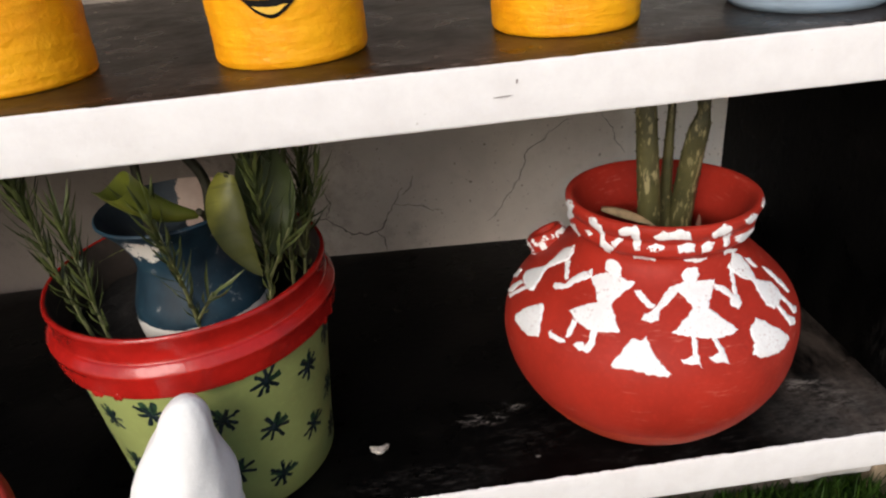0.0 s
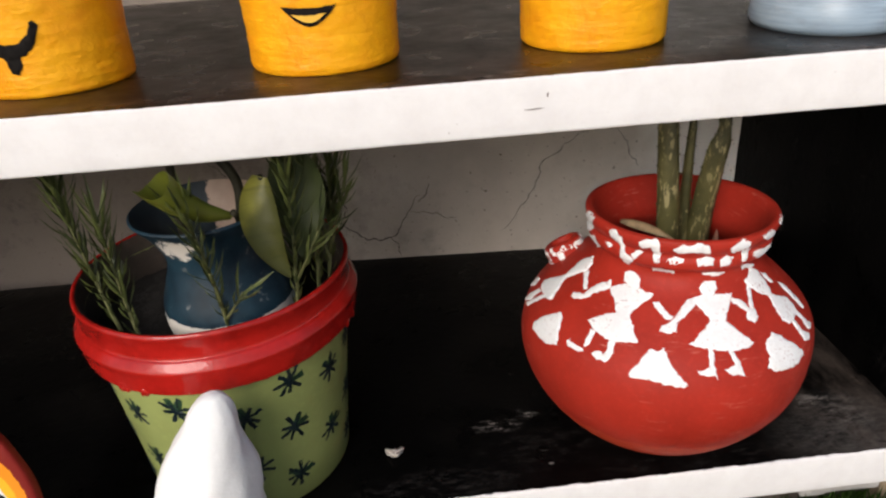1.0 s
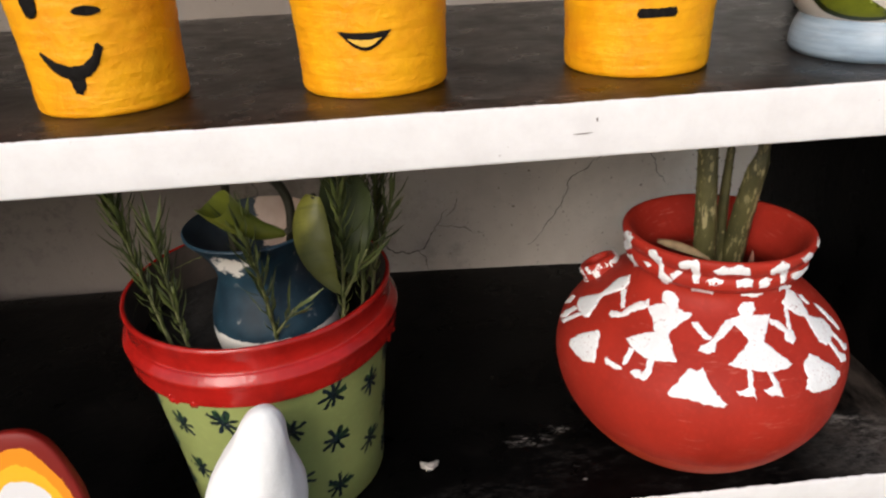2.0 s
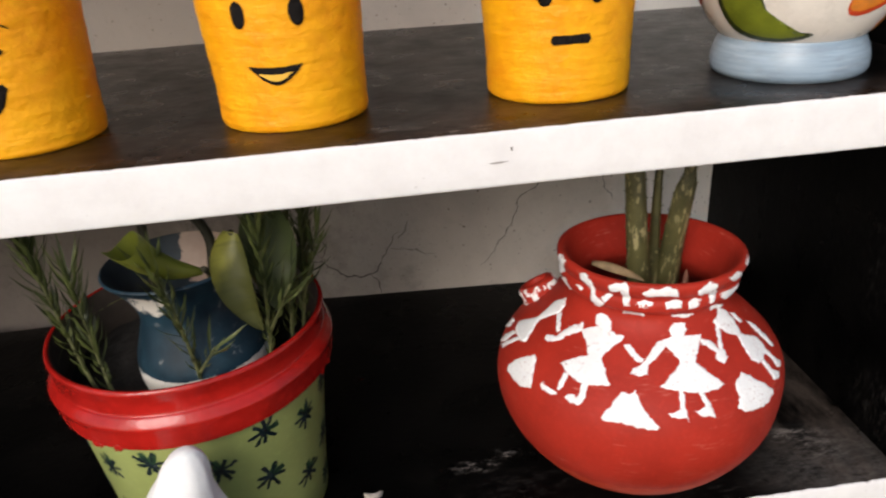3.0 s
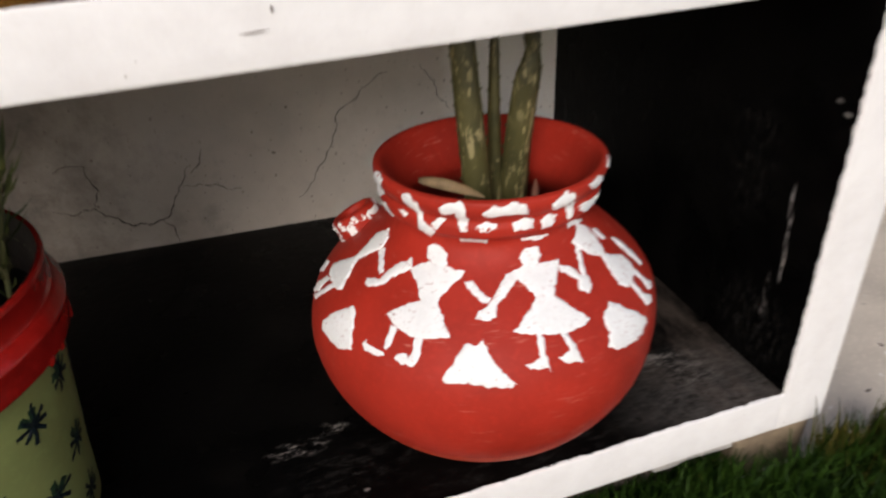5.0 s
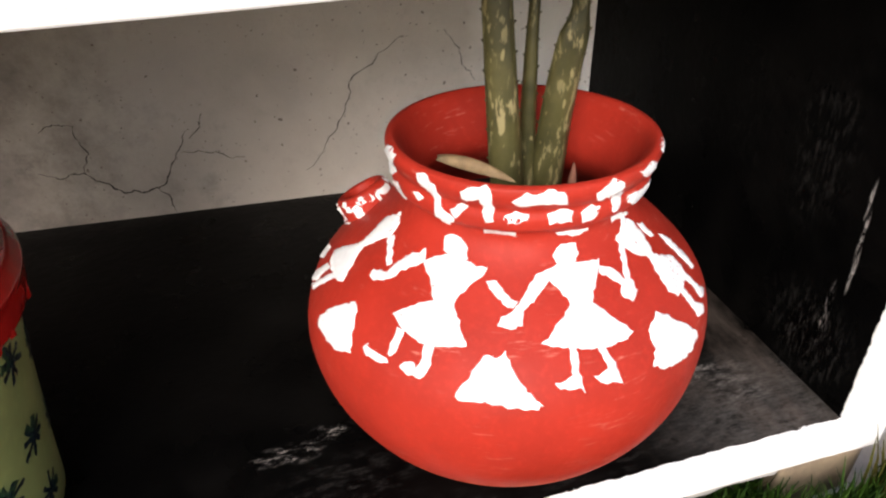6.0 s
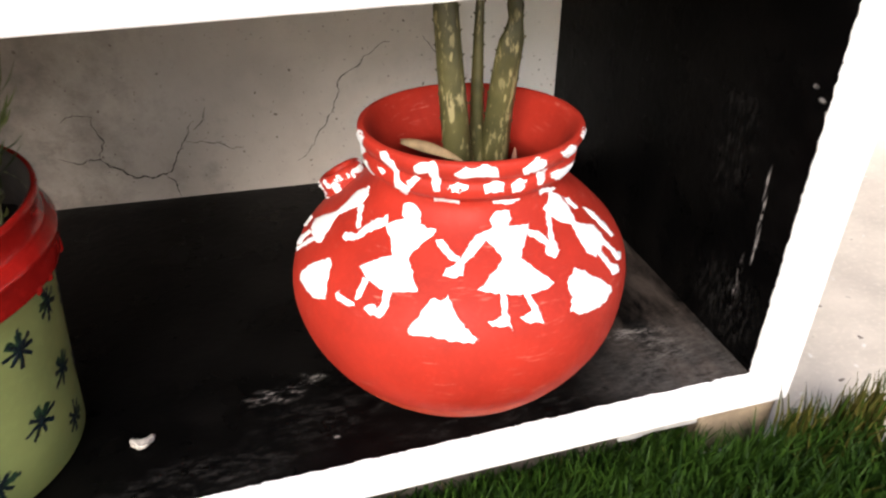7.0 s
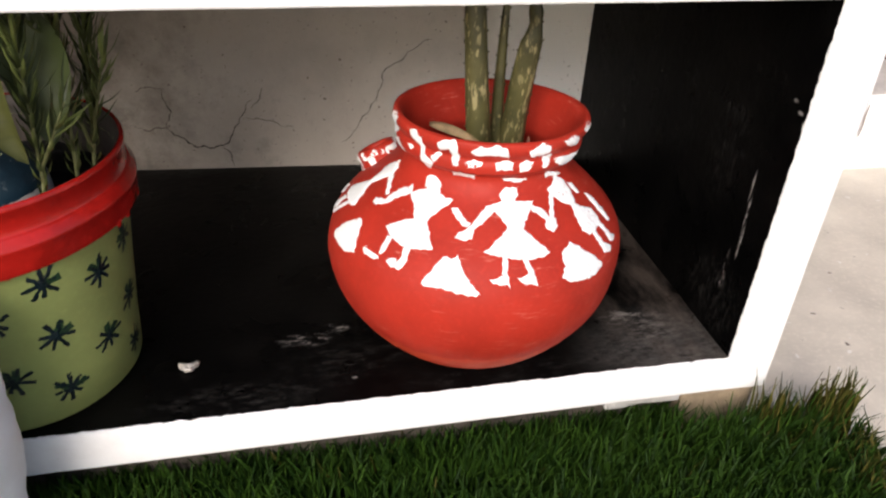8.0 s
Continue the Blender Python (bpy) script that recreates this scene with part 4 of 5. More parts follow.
def aloe():
    plant = thing("aloe_plant", (-0.205, 0.085, FLOOR + 0.155), "upright spotted aloe with three thick leaves in the red pot", "plant")

    def leaf(base, mid, tip, width, thick, hook=None, taper=0.28, name="leaf", mat=M_ALOE):
        bm = bmesh.new()
        pts = [Vector(base), Vector(mid), Vector(tip)]
        n, rings = 22, []
        for i in range(n + 1):
            t = i / n
            c = pts[0] * (1 - t) ** 2 + pts[1] * 2 * t * (1 - t) + pts[2] * t * t
            if hook and t > 0.8:
                c += Vector(hook) * ((t - 0.8) / 0.2) ** 2
            pinch = 1 - (0.45 * math.exp(-((t - 0.85) / 0.05) ** 2) + 0.3 * max(0, t - 0.85) / 0.15 if hook else 0)
            w = width * (1.0 - taper * t) * min(1, (1.02 - t) / 0.14) ** 0.6 * pinch
            th = thick * (1.0 - max(0.4, taper) * t) * min(1, (1.02 - t) / 0.14) ** 0.6 * pinch
            ring = []
            for k in range(14):
                a = 2 * math.pi * k / 14
                ring.append(bm.verts.new(c + Vector((math.cos(a) * w, math.sin(a) * th + (0.25 * w * math.cos(a) ** 2), 0)) * (1 + 0.03 * noise.noise(c * 60))))
            rings.append(ring)
        for a, b in zip(rings, rings[1:]):
            for k in range(14):
                bm.faces.new((a[k], a[(k + 1) % 14], b[(k + 1) % 14], b[k]))
        bm.faces.new(rings[0][::-1])
        bm.faces.new(rings[-1])
        # small teeth along both margins
        for i in range(3, n - 2):
            for k in ((0,) if i % 2 else (7,)):
                p = rings[i][k].co
                s = 1 if k == 0 else -1
                q = [p + Vector((0, 0, 0.0012)), p - Vector((0, 0, 0.0012)), p + Vector((0.0013 * s, -0.0004, 0.0008))]
                bm.faces.new([bm.verts.new(v) for v in q])
        return part(name, bm, mat, plant)

    leaf((-0.009, -0.006, -0.03), (-0.0205, -0.008, 0.075), (-0.025, -0.006, 0.152), 0.0108, 0.0064)
    leaf((0.004, 0.008, -0.03), (0.001, 0.011, 0.08), (0.0045, 0.011, 0.146), 0.0066, 0.0052, taper=0.65)
    leaf((0.0155, 0.012, -0.03), (0.0135, 0.002, 0.07), (0.026, -0.008, 0.140), 0.0115, 0.0064, (-0.009, 0.0, 0.004))
    for n, (p, q, m) in enumerate((((-0.052, 0.008, 0.041), (-0.014, -0.016, 0.031), M_DRY), ((0.018, -0.012, -0.01), (0.025, -0.006, 0.033), M_PINK))):
        p, q = Vector(p), Vector(q)
        bm = broad_leaf((p, p.lerp(q, 0.5) + Vector((0, 0, 0.004)), q), 0.0054, 1.3)
        bmesh.ops.solidify(bm, geom=bm.faces[:], thickness=0.0012)
        part("dry_leaf", bm, m, plant, "shrivelled dry leaf base")



aloe()


# ---- green bucket ----
def bucket():
    bx, by = -0.5888, 0.0901
    b = thing("paint_bucket", (bx, by, FLOOR), "sage green bucket with dark painted stars and a glossy red rim", "bucket")
    H = 0.2850 - FLOOR
    side = [(0.0855, 0.004), (0.0885, 0.04), (0.0940, 0.09), (0.0990, 0.135), (0.0995, H - 0.028)]
    part("body", lathe([(0.0, 0.0), (0.080, 0.0)] + side + [(0.0995, H - 0.012)], 80, 0.004), M_BUCKET, b)
    rim = smooth_profile([(0.0975, H - 0.043), (0.1065, H - 0.045), (0.1083, H - 0.041), (0.1094, H - 0.031), (0.1106, H - 0.0262), (0.1102, H - 0.0236), (0.1068, H - 0.0185), (0.1050, H - 0.0165), (0.1046, H - 0.009), (0.1058, H - 0.003), (0.1068, H + 0.0005), (0.1058, H + 0.003), (0.1042, H + 0.0033), (0.1030, H + 0.0026)], 4)
    part("rim", lathe(rim, 96, 0.008, seed=4.0), M_RIM, b, "thick glossy red painted rim with drips")
    part("lining", lathe([(0.1034, H + 0.0028), (0.1015, H - 0.001), (0.1000, H - 0.010), (0.0980, H - 0.02), (0.0960, H - 0.06)], 60, 0.01), M_INSIDE, b)
    bm = lathe(smooth_profile([(0.0, H - 0.032), (0.04, H - 0.030), (0.075, H - 0.034), (0.0975, H - 0.036)], 8), 60, 0.0)
    for v in bm.verts:
        v.co.z += 0.006 * noise.noise(v.co * 45) + 0.003 * noise.noise(v.co * 120)
    part("soil", bm, M_SOIL, b, "dark crumbly potting soil")
    # drips under the rim
    rnd = random.Random(12)
    rk = Skin([(0.1062, H - 0.06), (0.1072, H - 0.03)])
    for i in range(16):
        bm = bmesh.new()
        rk.stroke(bm, dot(0, 0, rnd.uniform(0.003, 0.007), rnd.uniform(0.003, 0.006), 10), rnd.uniform(0, 360), 0.0175, lift=0.002, seed=i)
        part("drip", bm, M_RIM, b)
    skin = Skin(side)
    cols = ((-9, (0.122, 0.068, 0.022)), (-30, (0.113, 0.052)), (-54.5, (0.127, 0.08, 0.027)), (-76, (0.106, 0.05)), (-104, (0.122, 0.068, 0.02)), (-128, (0.110, 0.060, 0.015)), (-150, (0.12, 0.075, 0.03)), (14, (0.108, 0.052)))
    for theta, heights in cols:
        for h in heights:
            bm = bmesh.new()
            spin = rnd.uniform(-25, 25)
            for k in range(2):
                a = radians(spin + 45 * rnd.randint(0, 3) + rnd.uniform(-6, 6))
                wash = bmesh.new()
                skin.stroke(wash, bar(0.001 * math.cos(a), 0.001 * math.sin(a), math.cos(a) * 0.0125, math.sin(a) * 0.0125, 0.0056), theta, h, lift=0.0003 + 0.00005 * k, rough=0.0008, seed=rnd.randint(0, 9999))
                part("paint_wash", wash, M_STARGREEN, b)
            for k in range(4):
                a = radians(spin + k * 45 + rnd.uniform(-9, 9))
                l1, l2 = rnd.uniform(0.010, 0.0155), rnd.uniform(0.010, 0.0155)
                skin.stroke(bm, bar(-math.cos(a) * l1, -math.sin(a) * l1, math.cos(a) * l2, math.sin(a) * l2, 0.0031), theta, h, lift=0.0005 + 0.00008 * k, rough=0.0006, seed=rnd.randint(0, 9999))
            skin.stroke(bm, dot(0, 0, 0.0034), theta, h, lift=0.0008, seed=rnd.randint(0, 9999))
            part("painted_star", bm, M_STAR, b)


bucket()


def blue_vase():
    v = thing("flower_vase", (-0.568, 0.044, 0.262), "chipped navy blue vase with white foot in the bucket's soil", "vase")
    prof = [(0.0, -0.012), (0.04, -0.012), (0.0455, 0.0), (0.047, 0.014), (0.045, 0.028), (0.0385, 0.044), (0.0335, 0.058), (0.0345, 0.07), (0.040, 0.083), (0.0475, 0.0935), (0.0482, 0.0955), (0.0470, 0.0965)]
    inside = [(0.0470, 0.0965), (0.0455, 0.0945), (0.0385, 0.083), (0.0315, 0.07), (0.029, 0.055), (0.0, 0.05)]
    lean = lambda p: Vector((-0.075 * p.z, -0.05 * p.z, 0))
    part("lining", lathe(smooth_profile(inside, 5), 64, 0.01, shear=lean), M_BISQUE, v, "navy lip with bare pale clay inside")
    part("body", lathe(smooth_profile(prof, 6), 72, 0.012, shear=lean), M_NAVY, v)


blue_vase()


def rolled_leaf(base, mouth, radius, beak):
    """A young leaf still rolled to a funnel, its lower lip drawn out to a beak."""
    bm = bmesh.new()
    base, mouth = Vector(base), Vector(mouth)
    d = (mouth - base).normalized()
    side = d.cross(Vector((0, 0, 1))).normalized()
    up = side.cross(d)
    n, m, rows = 16, 30, []
    for i in range(n + 1):
        t = i / n
        row = []
        for k in range(m + 1):
            a = radians(-75 + 380 * k / m)
            r = (0.002 + (radius - 0.002) * t ** 0.85) * (1 + 0.08 * k / m)
            reach = beak * ((1 - math.sin(a)) / 2) ** 3 * t ** 4
            c = base.lerp(mouth, t) + d * reach - up * (0.004 * math.sin(math.pi * t))
            flat = 1 - 0.25 * t * max(0, -math.sin(a))
            p = c + (side * math.cos(a) + up * math.sin(a) * flat) * r * (1 - 0.5 * reach / beak)
            row.append(bm.verts.new(p + Vector((0, 0, 0.0008)) * noise.noise(p * 120)))
        rows.append(row)
    for a, b in zip(rows, rows[1:]):
        for k in range(m):
            bm.faces.new((a[k], a[k + 1], b[k + 1], b[k]))
    return bm


def vine():
    plant = thing("vine_plant", (-0.57, 0.04, 0.31), "vine with broad folded leaves and dark stems in the vase", "plant")
    o = Vector((-0.57, 0.04, 0.31))
    rel = lambda *ps: [Vector(p) - o for p in ps]
    part("leaf", rolled_leaf(*rel((-0.547, 0.004, 0.363), (-0.5815, -0.019, 0.3935)), 0.0125, 0.014), M_POTHOS, plant, "young leaf rolled to a pointed funnel")
    part("leaf", broad_leaf(rel((-0.527, 0.018, 0.383), (-0.538, 0.004, 0.355), (-0.516, 0.006, 0.312)), 0.0148, 0.9), M_POTHOSPALE, plant)
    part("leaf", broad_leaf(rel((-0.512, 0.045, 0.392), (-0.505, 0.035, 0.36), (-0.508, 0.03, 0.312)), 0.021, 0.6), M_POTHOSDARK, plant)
    for ps, r in ((((-0.556, 0.03, 0.31), (-0.548, 0.035, 0.35), (-0.549, 0.045, 0.372), (-0.562, 0.05, 0.392), (-0.57, 0.055, 0.40)), 0.0035),
                  (((-0.585, 0.03, 0.31), (-0.588, 0.03, 0.35), (-0.587, 0.035, 0.398)), 0.003),
                  (((-0.552, 0.03, 0.315), (-0.545, 0.015, 0.352), (-0.544, -0.002, 0.368)), 0.0022),
                  (((-0.548, 0.04, 0.315), (-0.538, 0.035, 0.36), (-0.527, 0.018, 0.383)), 0.0022)):
        sp = smooth_3d(rel(*ps))
        part("stem", tube(sp, [r] * len(sp), 8), M_DARKSTEM, plant)


def smooth_3d(pts, n=6):
    out = []
    for i in range(len(pts) - 1):
        p0, p1, p2, p3 = pts[max(i - 1, 0)], pts[i], pts[i + 1], pts[min(i + 2, len(pts) - 1)]
        for k in range(n):
            t = k / n
            out.append(0.5 * (2 * p1 + (p2 - p0) * t + (2 * p0 - 5 * p1 + 4 * p2 - p3) * t * t + (3 * p1 - p0 - 3 * p2 + p3) * t ** 3))
    return out + [pts[-1]]


vine()


def rosemary(base, tip, bend, seed, n_needles, twigs=()):
    """A rosemary cutting: woody stem with narrow needles all round, thicker towards the tip."""
    rnd = random.Random(seed)
    o = Vector(base)
    plant = thing("rosemary_sprig", base, "slender green rosemary cutting stuck into the bucket's soil", "plant", "rosemary cuttings in the bucket")
    verts, faces = [], []

    def shoot(a, c, b, rad, count):
        pts = [a * (1 - t) ** 2 + c * 2 * t * (1 - t) + b * t * t for t in [i / 14 for i in range(15)]]
        part("stem", tube([p - o for p in pts], [rad * (1 - 0.6 * i / 14) for i in range(15)], 7), M_STEM, plant)
        for i in range(count):
            t = 0.16 + 0.84 * (i / count) ** 0.72
            p = a * (1 - t) ** 2 + c * 2 * t * (1 - t) + b * t * t - o
            d = ((c - a) * (1 - t) + (b - c) * t).normalized()
            ang = i * 2.4 + rnd.uniform(-0.4, 0.4)
            s = d.cross(Vector((0.2, 1, 0))).normalized()
            out = s * math.cos(ang) + d.cross(s) * math.sin(ang)
            length = rnd.uniform(0.019, 0.031) * (0.55 if t < 0.35 else 0.75 + 0.3 * t)
            way = (d * rnd.uniform(1.0, 2.0) + out * rnd.uniform(0.5, 1.15)).normalized()
            side = way.cross(out).normalized() * rnd.uniform(0.0011, 0.0018)
            fold = out * 0.0006
            k = len(verts)
            mid, end = p + way * length * 0.55 + out * 0.001, p + way * length + d * 0.002
            verts.extend([p - side * 0.5, p + side * 0.5, mid - side, mid + fold, mid + side, end])
            faces.extend([(k, k + 1, k + 3), (k, k + 3, k + 2), (k + 1, k + 4, k + 3), (k + 2, k + 3, k + 5), (k + 3, k + 4, k + 5)])

    a, b = Vector(base), Vector(tip)
    mid = (a + b) / 2 + Vector(bend)
    shoot(a, mid, b, 0.0017, int(n_needles * 0.85))
    for t, q, count in twigs:
        p = a * (1 - t) ** 2 + mid * 2 * t * (1 - t) + b * t * t
        q = Vector(q)
        shoot(p, p.lerp(q, 0.5) + Vector((0, -0.004, 0)), q, 0.0013, count)
    me = bpy.data.meshes.new("needles")
    me.from_pydata([tuple(v) for v in verts], [], faces)
    me.materials.append(M_NEEDLE)
    ob = new("needles", me)
    ob.parent = plant
    tagged(ob, "narrow grey-green needles", kind="stuff")


rosemary((-0.640, 0.018, 0.258), (-0.664, 0.03, 0.396), (-0.004, 0, 0), 1, 90)
rosemary((-0.626, 0.008, 0.258), (-0.6375, 0.02, 0.366), (-0.003, 0.0, 0), 2, 64)
rosemary((-0.564, 0.004, 0.258), (-0.570, -0.022, 0.383), (0.006, 0, 0), 3, 60, ((0.25, (-0.546, -0.012, 0.315), 8),))
rosemary((-0.520, 0.020, 0.258), (-0.510, 0.022, 0.398), (0.003, 0, 0), 4, 90, ((0.3, (-0.492, 0.02, 0.345), 14),))
rosemary((-0.500, 0.060, 0.258), (-0.484, 0.075, 0.396), (0.003, 0, 0), 5, 100, ((0.25, (-0.505, 0.05, 0.39), 40), (0.3, (-0.475, 0.06, 0.36), 20)))


rosemary((-0.506, 0.046, 0.258), (-0.497, 0.05, 0.398), (0.002, 0, 0), 6, 90)


# ---- yellow pots on the middle board ----
def yellow_pot(x, y, r, face, label, seed):
    pot = thing("planter_pot", (x, y, UPPER), label, "planter pot", "yellow planter pots on the shelf")
    k = r / 0.0515
    side = [(0.0515 * k, 0.0012), (0.0522 * k, 0.006), (0.0525 * k, 0.03), (0.0545 * k, 0.065), (0.0570 * k, 0.10), (0.0600 * k, 0.14)]
    prof = [(0.0, 0.0), (0.0505 * k, 0.0)] + smooth_profile(side, 12) + [(0.060 * k, 0.1445), (0.0555 * k, 0.1445), (0.054 * k, 0.13), (0.049 * k, 0.02), (0.0, 0.018)]
    # throwing rings
    out = []
    for i, (rr, h) in enumerate(prof):
        w = 0.00008 * math.sin(h * 1150 + seed) + 0.00016 * math.sin(h * 430 + 2 * seed) if 0.004 < h < 0.14 and rr > 0.05 * k else 0
        out.append((rr + w, h))
    part("body", lathe(out, 80, 0.007, seed=seed), M_YELLOW, pot)
    soil = lathe([(0.0, 0.126), (0.03, 0.128), (0.0535 * k, 0.125)], 32, 0.03)
    part("soil", soil, M_SOIL, pot)
    skin = Skin([(a + 0.0006, b) for a, b in smooth_profile(side, 12)])
    for n, (shape, theta, v, mat) in enumerate(face):
        bm = bmesh.new()
        skin.stroke(bm, shape, theta, v, seed=seed * 40 + n, rough=0.0003, lift=0.0008 + 0.0006 * (mat is M_MOUTH), edge=0.0012 if mat is M_MOUTH else 0.0001)
        part("painted_mark", bm, mat, pot)


def arc(x0, x1, y, dip, thick):
    """A crescent outline."""
    n = 10
    lower = [(x0 + (x1 - x0) * i / n, y - dip * math.sin(math.pi * i / n)) for i in range(n + 1)]
    upper = [(x0 + (x1 - x0) * i / n, y - (dip - thick) * math.sin(math.pi * i / n)) for i in range(n + 1)]
    return lower + upper[::-1][1:-1]


LAB = "marigold yellow ringed clay pot with a black brushed "
yellow_pot(-0.4798, 0.0955, 0.0516, [
    (dot(-0.0185, 0, 0.0048, 0.0085), -94, 0.0755, M_INK), (dot(0.0185, 0, 0.0052, 0.0085), -94, 0.0755, M_INK),
    (arc(-0.018, 0.018, 0, 0.0125, 0.0115), -94, 0.0435, M_INK), (arc(-0.0108, 0.0108, -0.0042, 0.0055, 0.0042), -94, 0.0435, M_MOUTH),
    (bar(-0.012, 0.0, -0.004, -0.004, 0.0025), -102, 0.0905, M_INK), (bar(0.012, 0.0, 0.004, -0.004, 0.0025), -84, 0.0905, M_INK)], LAB + "smile", 3)
yellow_pot(-0.2855, 0.0990, 0.0515, [
    ([(-0.0135, -0.001), (-0.012, -0.0033), (0.012, -0.0026), (0.0138, 0.0), (0.012, 0.0033), (-0.012, 0.0028)], -95, 0.0425, M_INK),
    (dot(-0.0175, 0, 0.0052, 0.0062), -95, 0.0705, M_INK), (dot(0.0175, 0, 0.0048, 0.006), -95, 0.0705, M_INK)], LAB + "straight mouth", 7)
yellow_pot(-0.6654, 0.0938, 0.0503, [
    ([(-0.0215, 0.007), (-0.0165, -0.002), (-0.009, -0.008), (0.0, -0.0105), (0.009, -0.008), (0.016, -0.001), (0.0205, 0.009), (0.018, 0.0125), (0.0162, 0.0112), (0.0132, 0.005), (0.006, -0.0005), (-0.002, -0.001), (-0.01, 0.0015), (-0.017, 0.0065), (-0.02, 0.008)], -93, 0.0345, M_INK),
    ([(-0.006, -0.007), (0.0055, -0.007), (0.005, -0.014), (0.001, -0.0195), (-0.003, -0.0185), (-0.0042, -0.012)], -93, 0.0345, M_INK),
    (dot(-0.0175, 0, 0.0062, 0.0095), -94, 0.0725, M_INK), (dot(0.0175, 0, 0.0085, 0.003), -94, 0.0665, M_INK),
    (arc(-0.011, 0.011, 0, -0.0058, -0.0022), -70, 0.0785, M_INK)], LAB + "wink and tongue", 11)


def rounded(shape):
    """Cuts the corners of a closed outline twice."""
    for _ in range(2):
        shape = [p for a, b in zip(shape, shape[1:] + shape[:1]) for p in ((a[0] * 0.75 + b[0] * 0.25, a[1] * 0.75 + b[1] * 0.25), (a[0] * 0.25 + b[0] * 0.75, a[1] * 0.25 + b[1] * 0.75))]
    return shape


def painted_vase():
    v = thing("ceramic_vase", (-0.1108, 0.0895, UPPER), "cream vase with green and orange petals on pale blue foot", "vase")
    foot = smooth_profile([(0.0515, 0.0), (0.0548, 0.0035), (0.0555, 0.010), (0.0540, 0.018), (0.0512, 0.025), (0.0500, 0.028)], 5)
    part("foot", lathe([(0.0, 0.0)] + foot + [(0.0, 0.028)], 72, 0.006), M_PALEBLUE, v, "pale blue brushed foot ring")
    side = smooth_profile([(0.0498, 0.0275), (0.0565, 0.035), (0.0650, 0.049), (0.073, 0.07), (0.077, 0.095), (0.073, 0.125), (0.058, 0.15), (0.042, 0.165), (0.040, 0.18), (0.047, 0.195)], 6)
    part("body", lathe(side + [(0.044, 0.195), (0.036, 0.178), (0.0, 0.17)], 72, 0.006, seed=2.0), M_CREAM, v)
    skin = Skin(side)
    blade = [(-0.0367, 0.042), (-0.0238, 0.011), (-0.004, 0.0015), (0.0184, 0.0025), (0.036, 0.0105), (0.0184, 0.0125), (0.0065, 0.022), (0.001, 0.042), (-0.004, 0.058), (-0.024, 0.066)]
    heart = [(-0.032, 0.042), (-0.0205, 0.016), (-0.004, 0.0065), (0.0165, 0.0062), (0.03, 0.0102), (0.0174, 0.0117), (0.0058, 0.021), (0.0002, 0.041), (-0.005, 0.056), (-0.023, 0.062)]
    wedge = [(0.0, 0.019), (-0.001, 0.045), (0.006, 0.066), (0.022, 0.07), (0.046, 0.05), (0.044, 0.034)]
    flame = [(0.0006, 0.0225), (0.0, 0.045), (0.007, 0.064), (0.021, 0.067), (0.043, 0.05), (0.042, 0.038)]
    tail = [(-0.004, 0.002), (-0.003, 0.026), (0.004, 0.042), (0.03, 0.047), (0.032, 0.003)]
    for n, (theta, shape, lift, mat) in enumerate(((-139, blade, 0.0005, M_DARKGREEN), (-139, heart, 0.0008, M_LEAFGREEN), (-92, wedge, 0.0005, M_REDORANGE), (-92, flame, 0.0008, M_ORANGE),
                                                   (-50, tail, 0.0005, M_ORANGE), (-10, blade, 0.0005, M_DARKGREEN), (-215, wedge, 0.0005, M_REDORANGE))):
        bm = bmesh.new()
        skin.stroke(bm, rounded(shape), theta, 0.0, lift=lift, seed=700 + n, rough=0.0002, cell=0.004, edge=lift - 0.0001)
        part("painted_petal", bm, mat, v)


painted_vase()


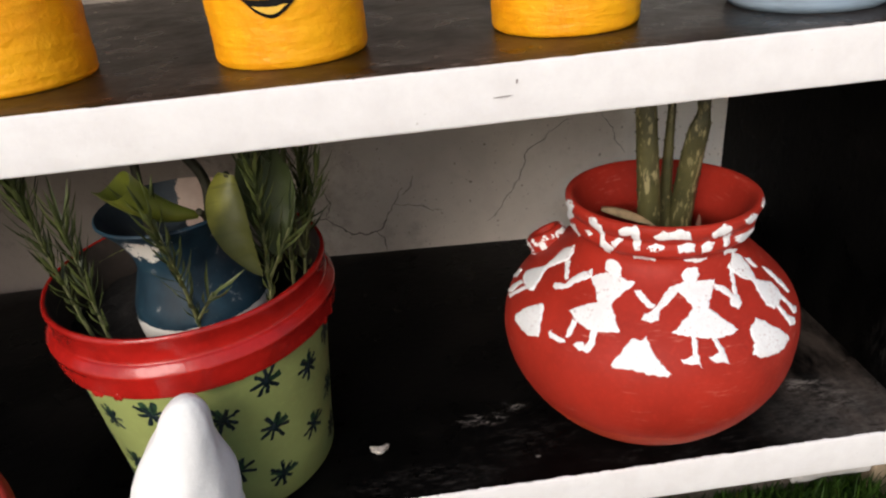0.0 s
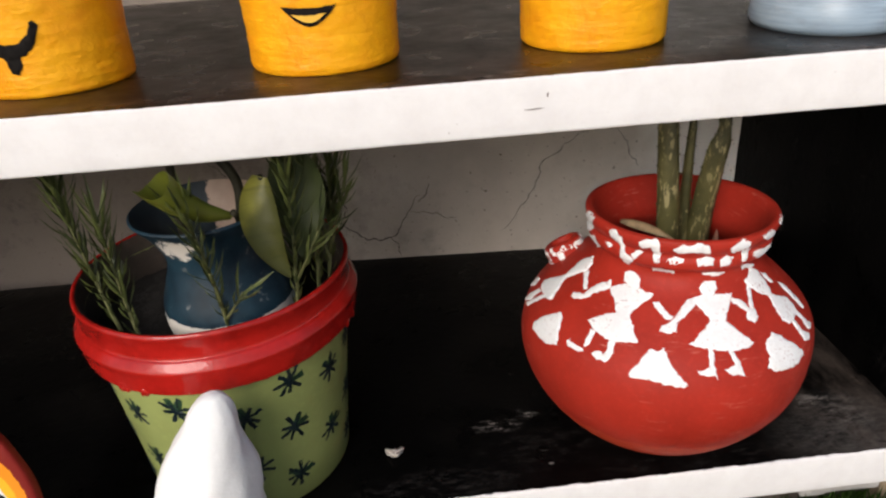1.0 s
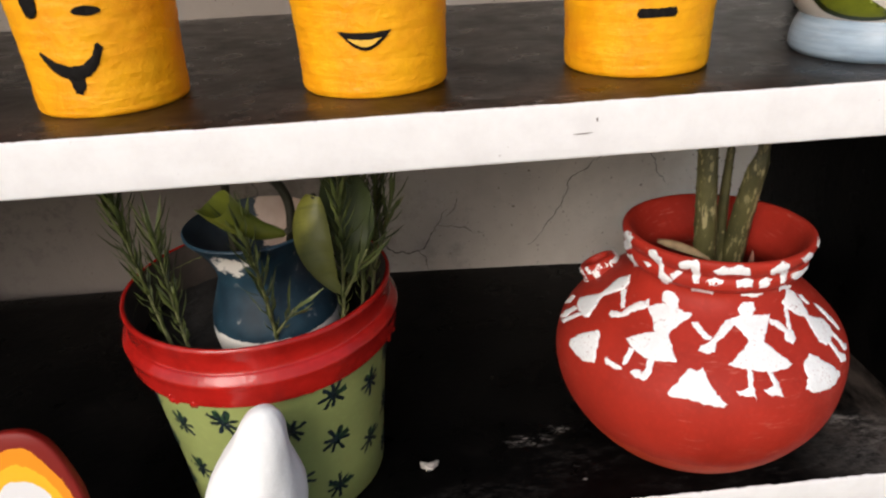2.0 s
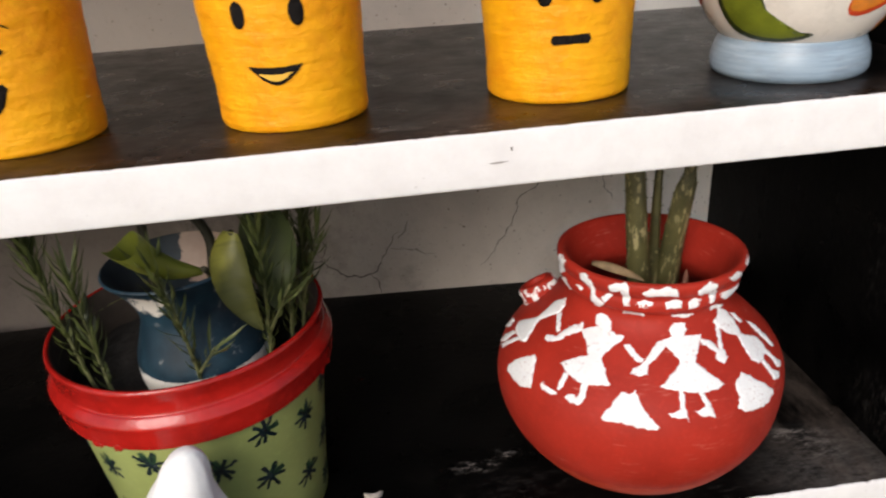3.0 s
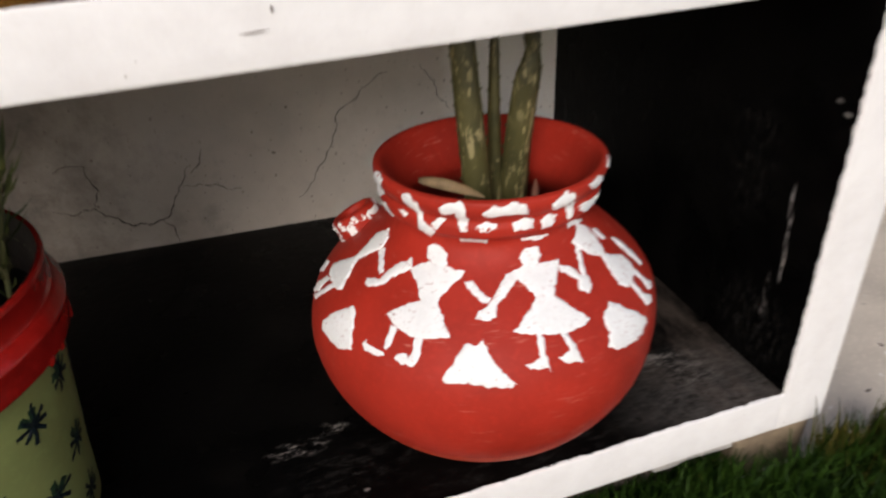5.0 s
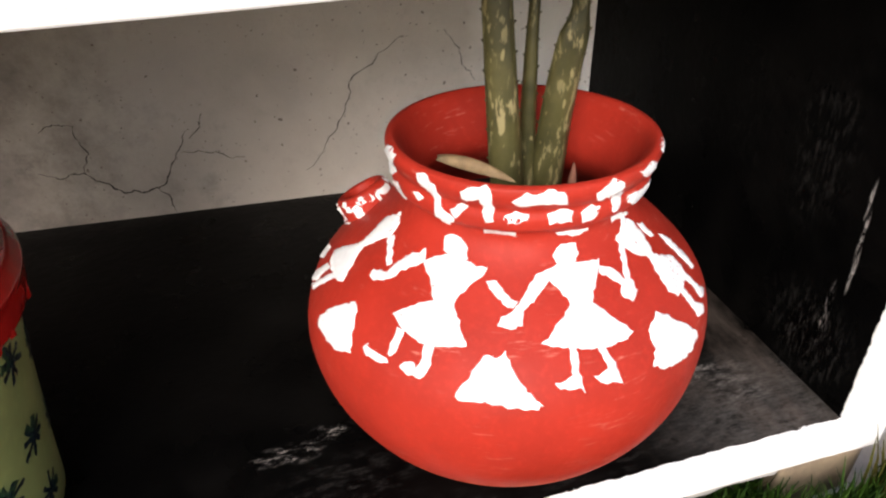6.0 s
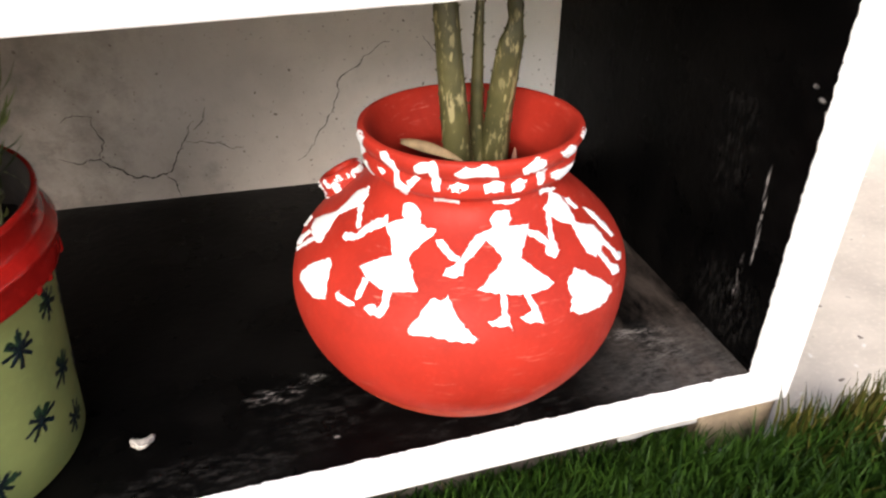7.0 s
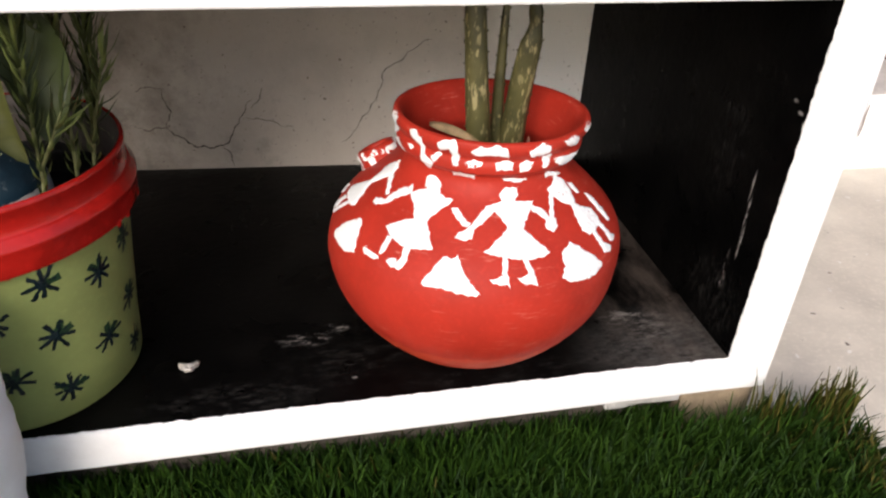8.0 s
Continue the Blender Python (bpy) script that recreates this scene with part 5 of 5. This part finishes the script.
# ---- ornaments before the shelf ----
def white_ornament():
    prof = smooth_profile([(0.0, 0.0), (0.036, 0.001), (0.041, 0.012), (0.043, 0.05), (0.044, 0.09), (0.0435, 0.125), (0.0395, 0.16), (0.0325, 0.19), (0.022, 0.22), (0.0135, 0.241), (0.007, 0.2505), (0.0, 0.2535)], 5)
    bm = lathe(prof, 64, 0.05, seed=8.0, shear=lambda p: Vector((0.041 * max(p.z / 0.2535, 0) ** 1.6, 0.0, 0)))
    for v in bm.verts:
        v.co += noise.noise_vector(v.co * 28) * 0.0028 + noise.noise_vector(v.co * 75) * 0.0012
    ob = part("garden_ornament", bm, M_WHITE)
    ob.location = (-0.612, -0.048, 0.009)
    tagged(ob, "smooth pointed white gypsum ornament standing on the turf", "ornament")


white_ornament()


def painted_ornament():
    bm = bmesh.new()
    bmesh.ops.create_uvsphere(bm, u_segments=56, v_segments=36, radius=1)
    for v in bm.verts:
        z = v.co.z
        v.co = Vector((math.copysign(abs(v.co.x) ** 0.85, v.co.x) * 0.047, math.copysign(abs(v.co.y) ** 0.32, v.co.y) * 0.007, z * 0.119 + 0.119))
        v.co += noise.noise_vector(v.co * 28) * 0.0015
        v.co.z = max(v.co.z, 0.0)
    ob = part("garden_ornament", bm, M_ORNAMENT)
    ob.matrix_basis = pose(-0.752, -0.075, 0.009, -14, 0, 0)
    tagged(ob, "rounded gypsum ornament painted white, orange and red, standing on the turf", "ornament")


painted_ornament()

# ---- small things ----
for x, z, l, w in ((-0.3495, 0.4190, 0.0125, 0.0008), (-0.341, 0.4275, 0.0013, 0.003)):
    bm = bmesh.new()
    bm.faces.new([bm.verts.new((x + l / 2 * math.cos(a) * (1 + 0.2 * math.sin(3 * a)), -0.0013, z + w / 2 * math.sin(a) + l * 0.02 * math.cos(a))) for a in [2 * math.pi * i / 14 for i in range(14)]])
    part("scratch", bm, M_SCRATCH, unit, smooth=False)

bm = bmesh.new()
bmesh.ops.create_icosphere(bm, subdivisions=3, radius=1)
for v in bm.verts:
    v.co = Vector((v.co.x * 0.0088, v.co.y * (0.0042 - 0.001 * v.co.x) + 0.0065 * v.co.x * v.co.x - 0.003, v.co.z * 0.0022)) + noise.noise_vector(v.co * 2.8) * 0.0021
flake = part("paint_flake", bm, M_STRAW)
flake.location = (-0.462, 0.062, FLOOR + 0.003)
tagged(flake, "crumbled pale paint flake lying on the black board", "debris")
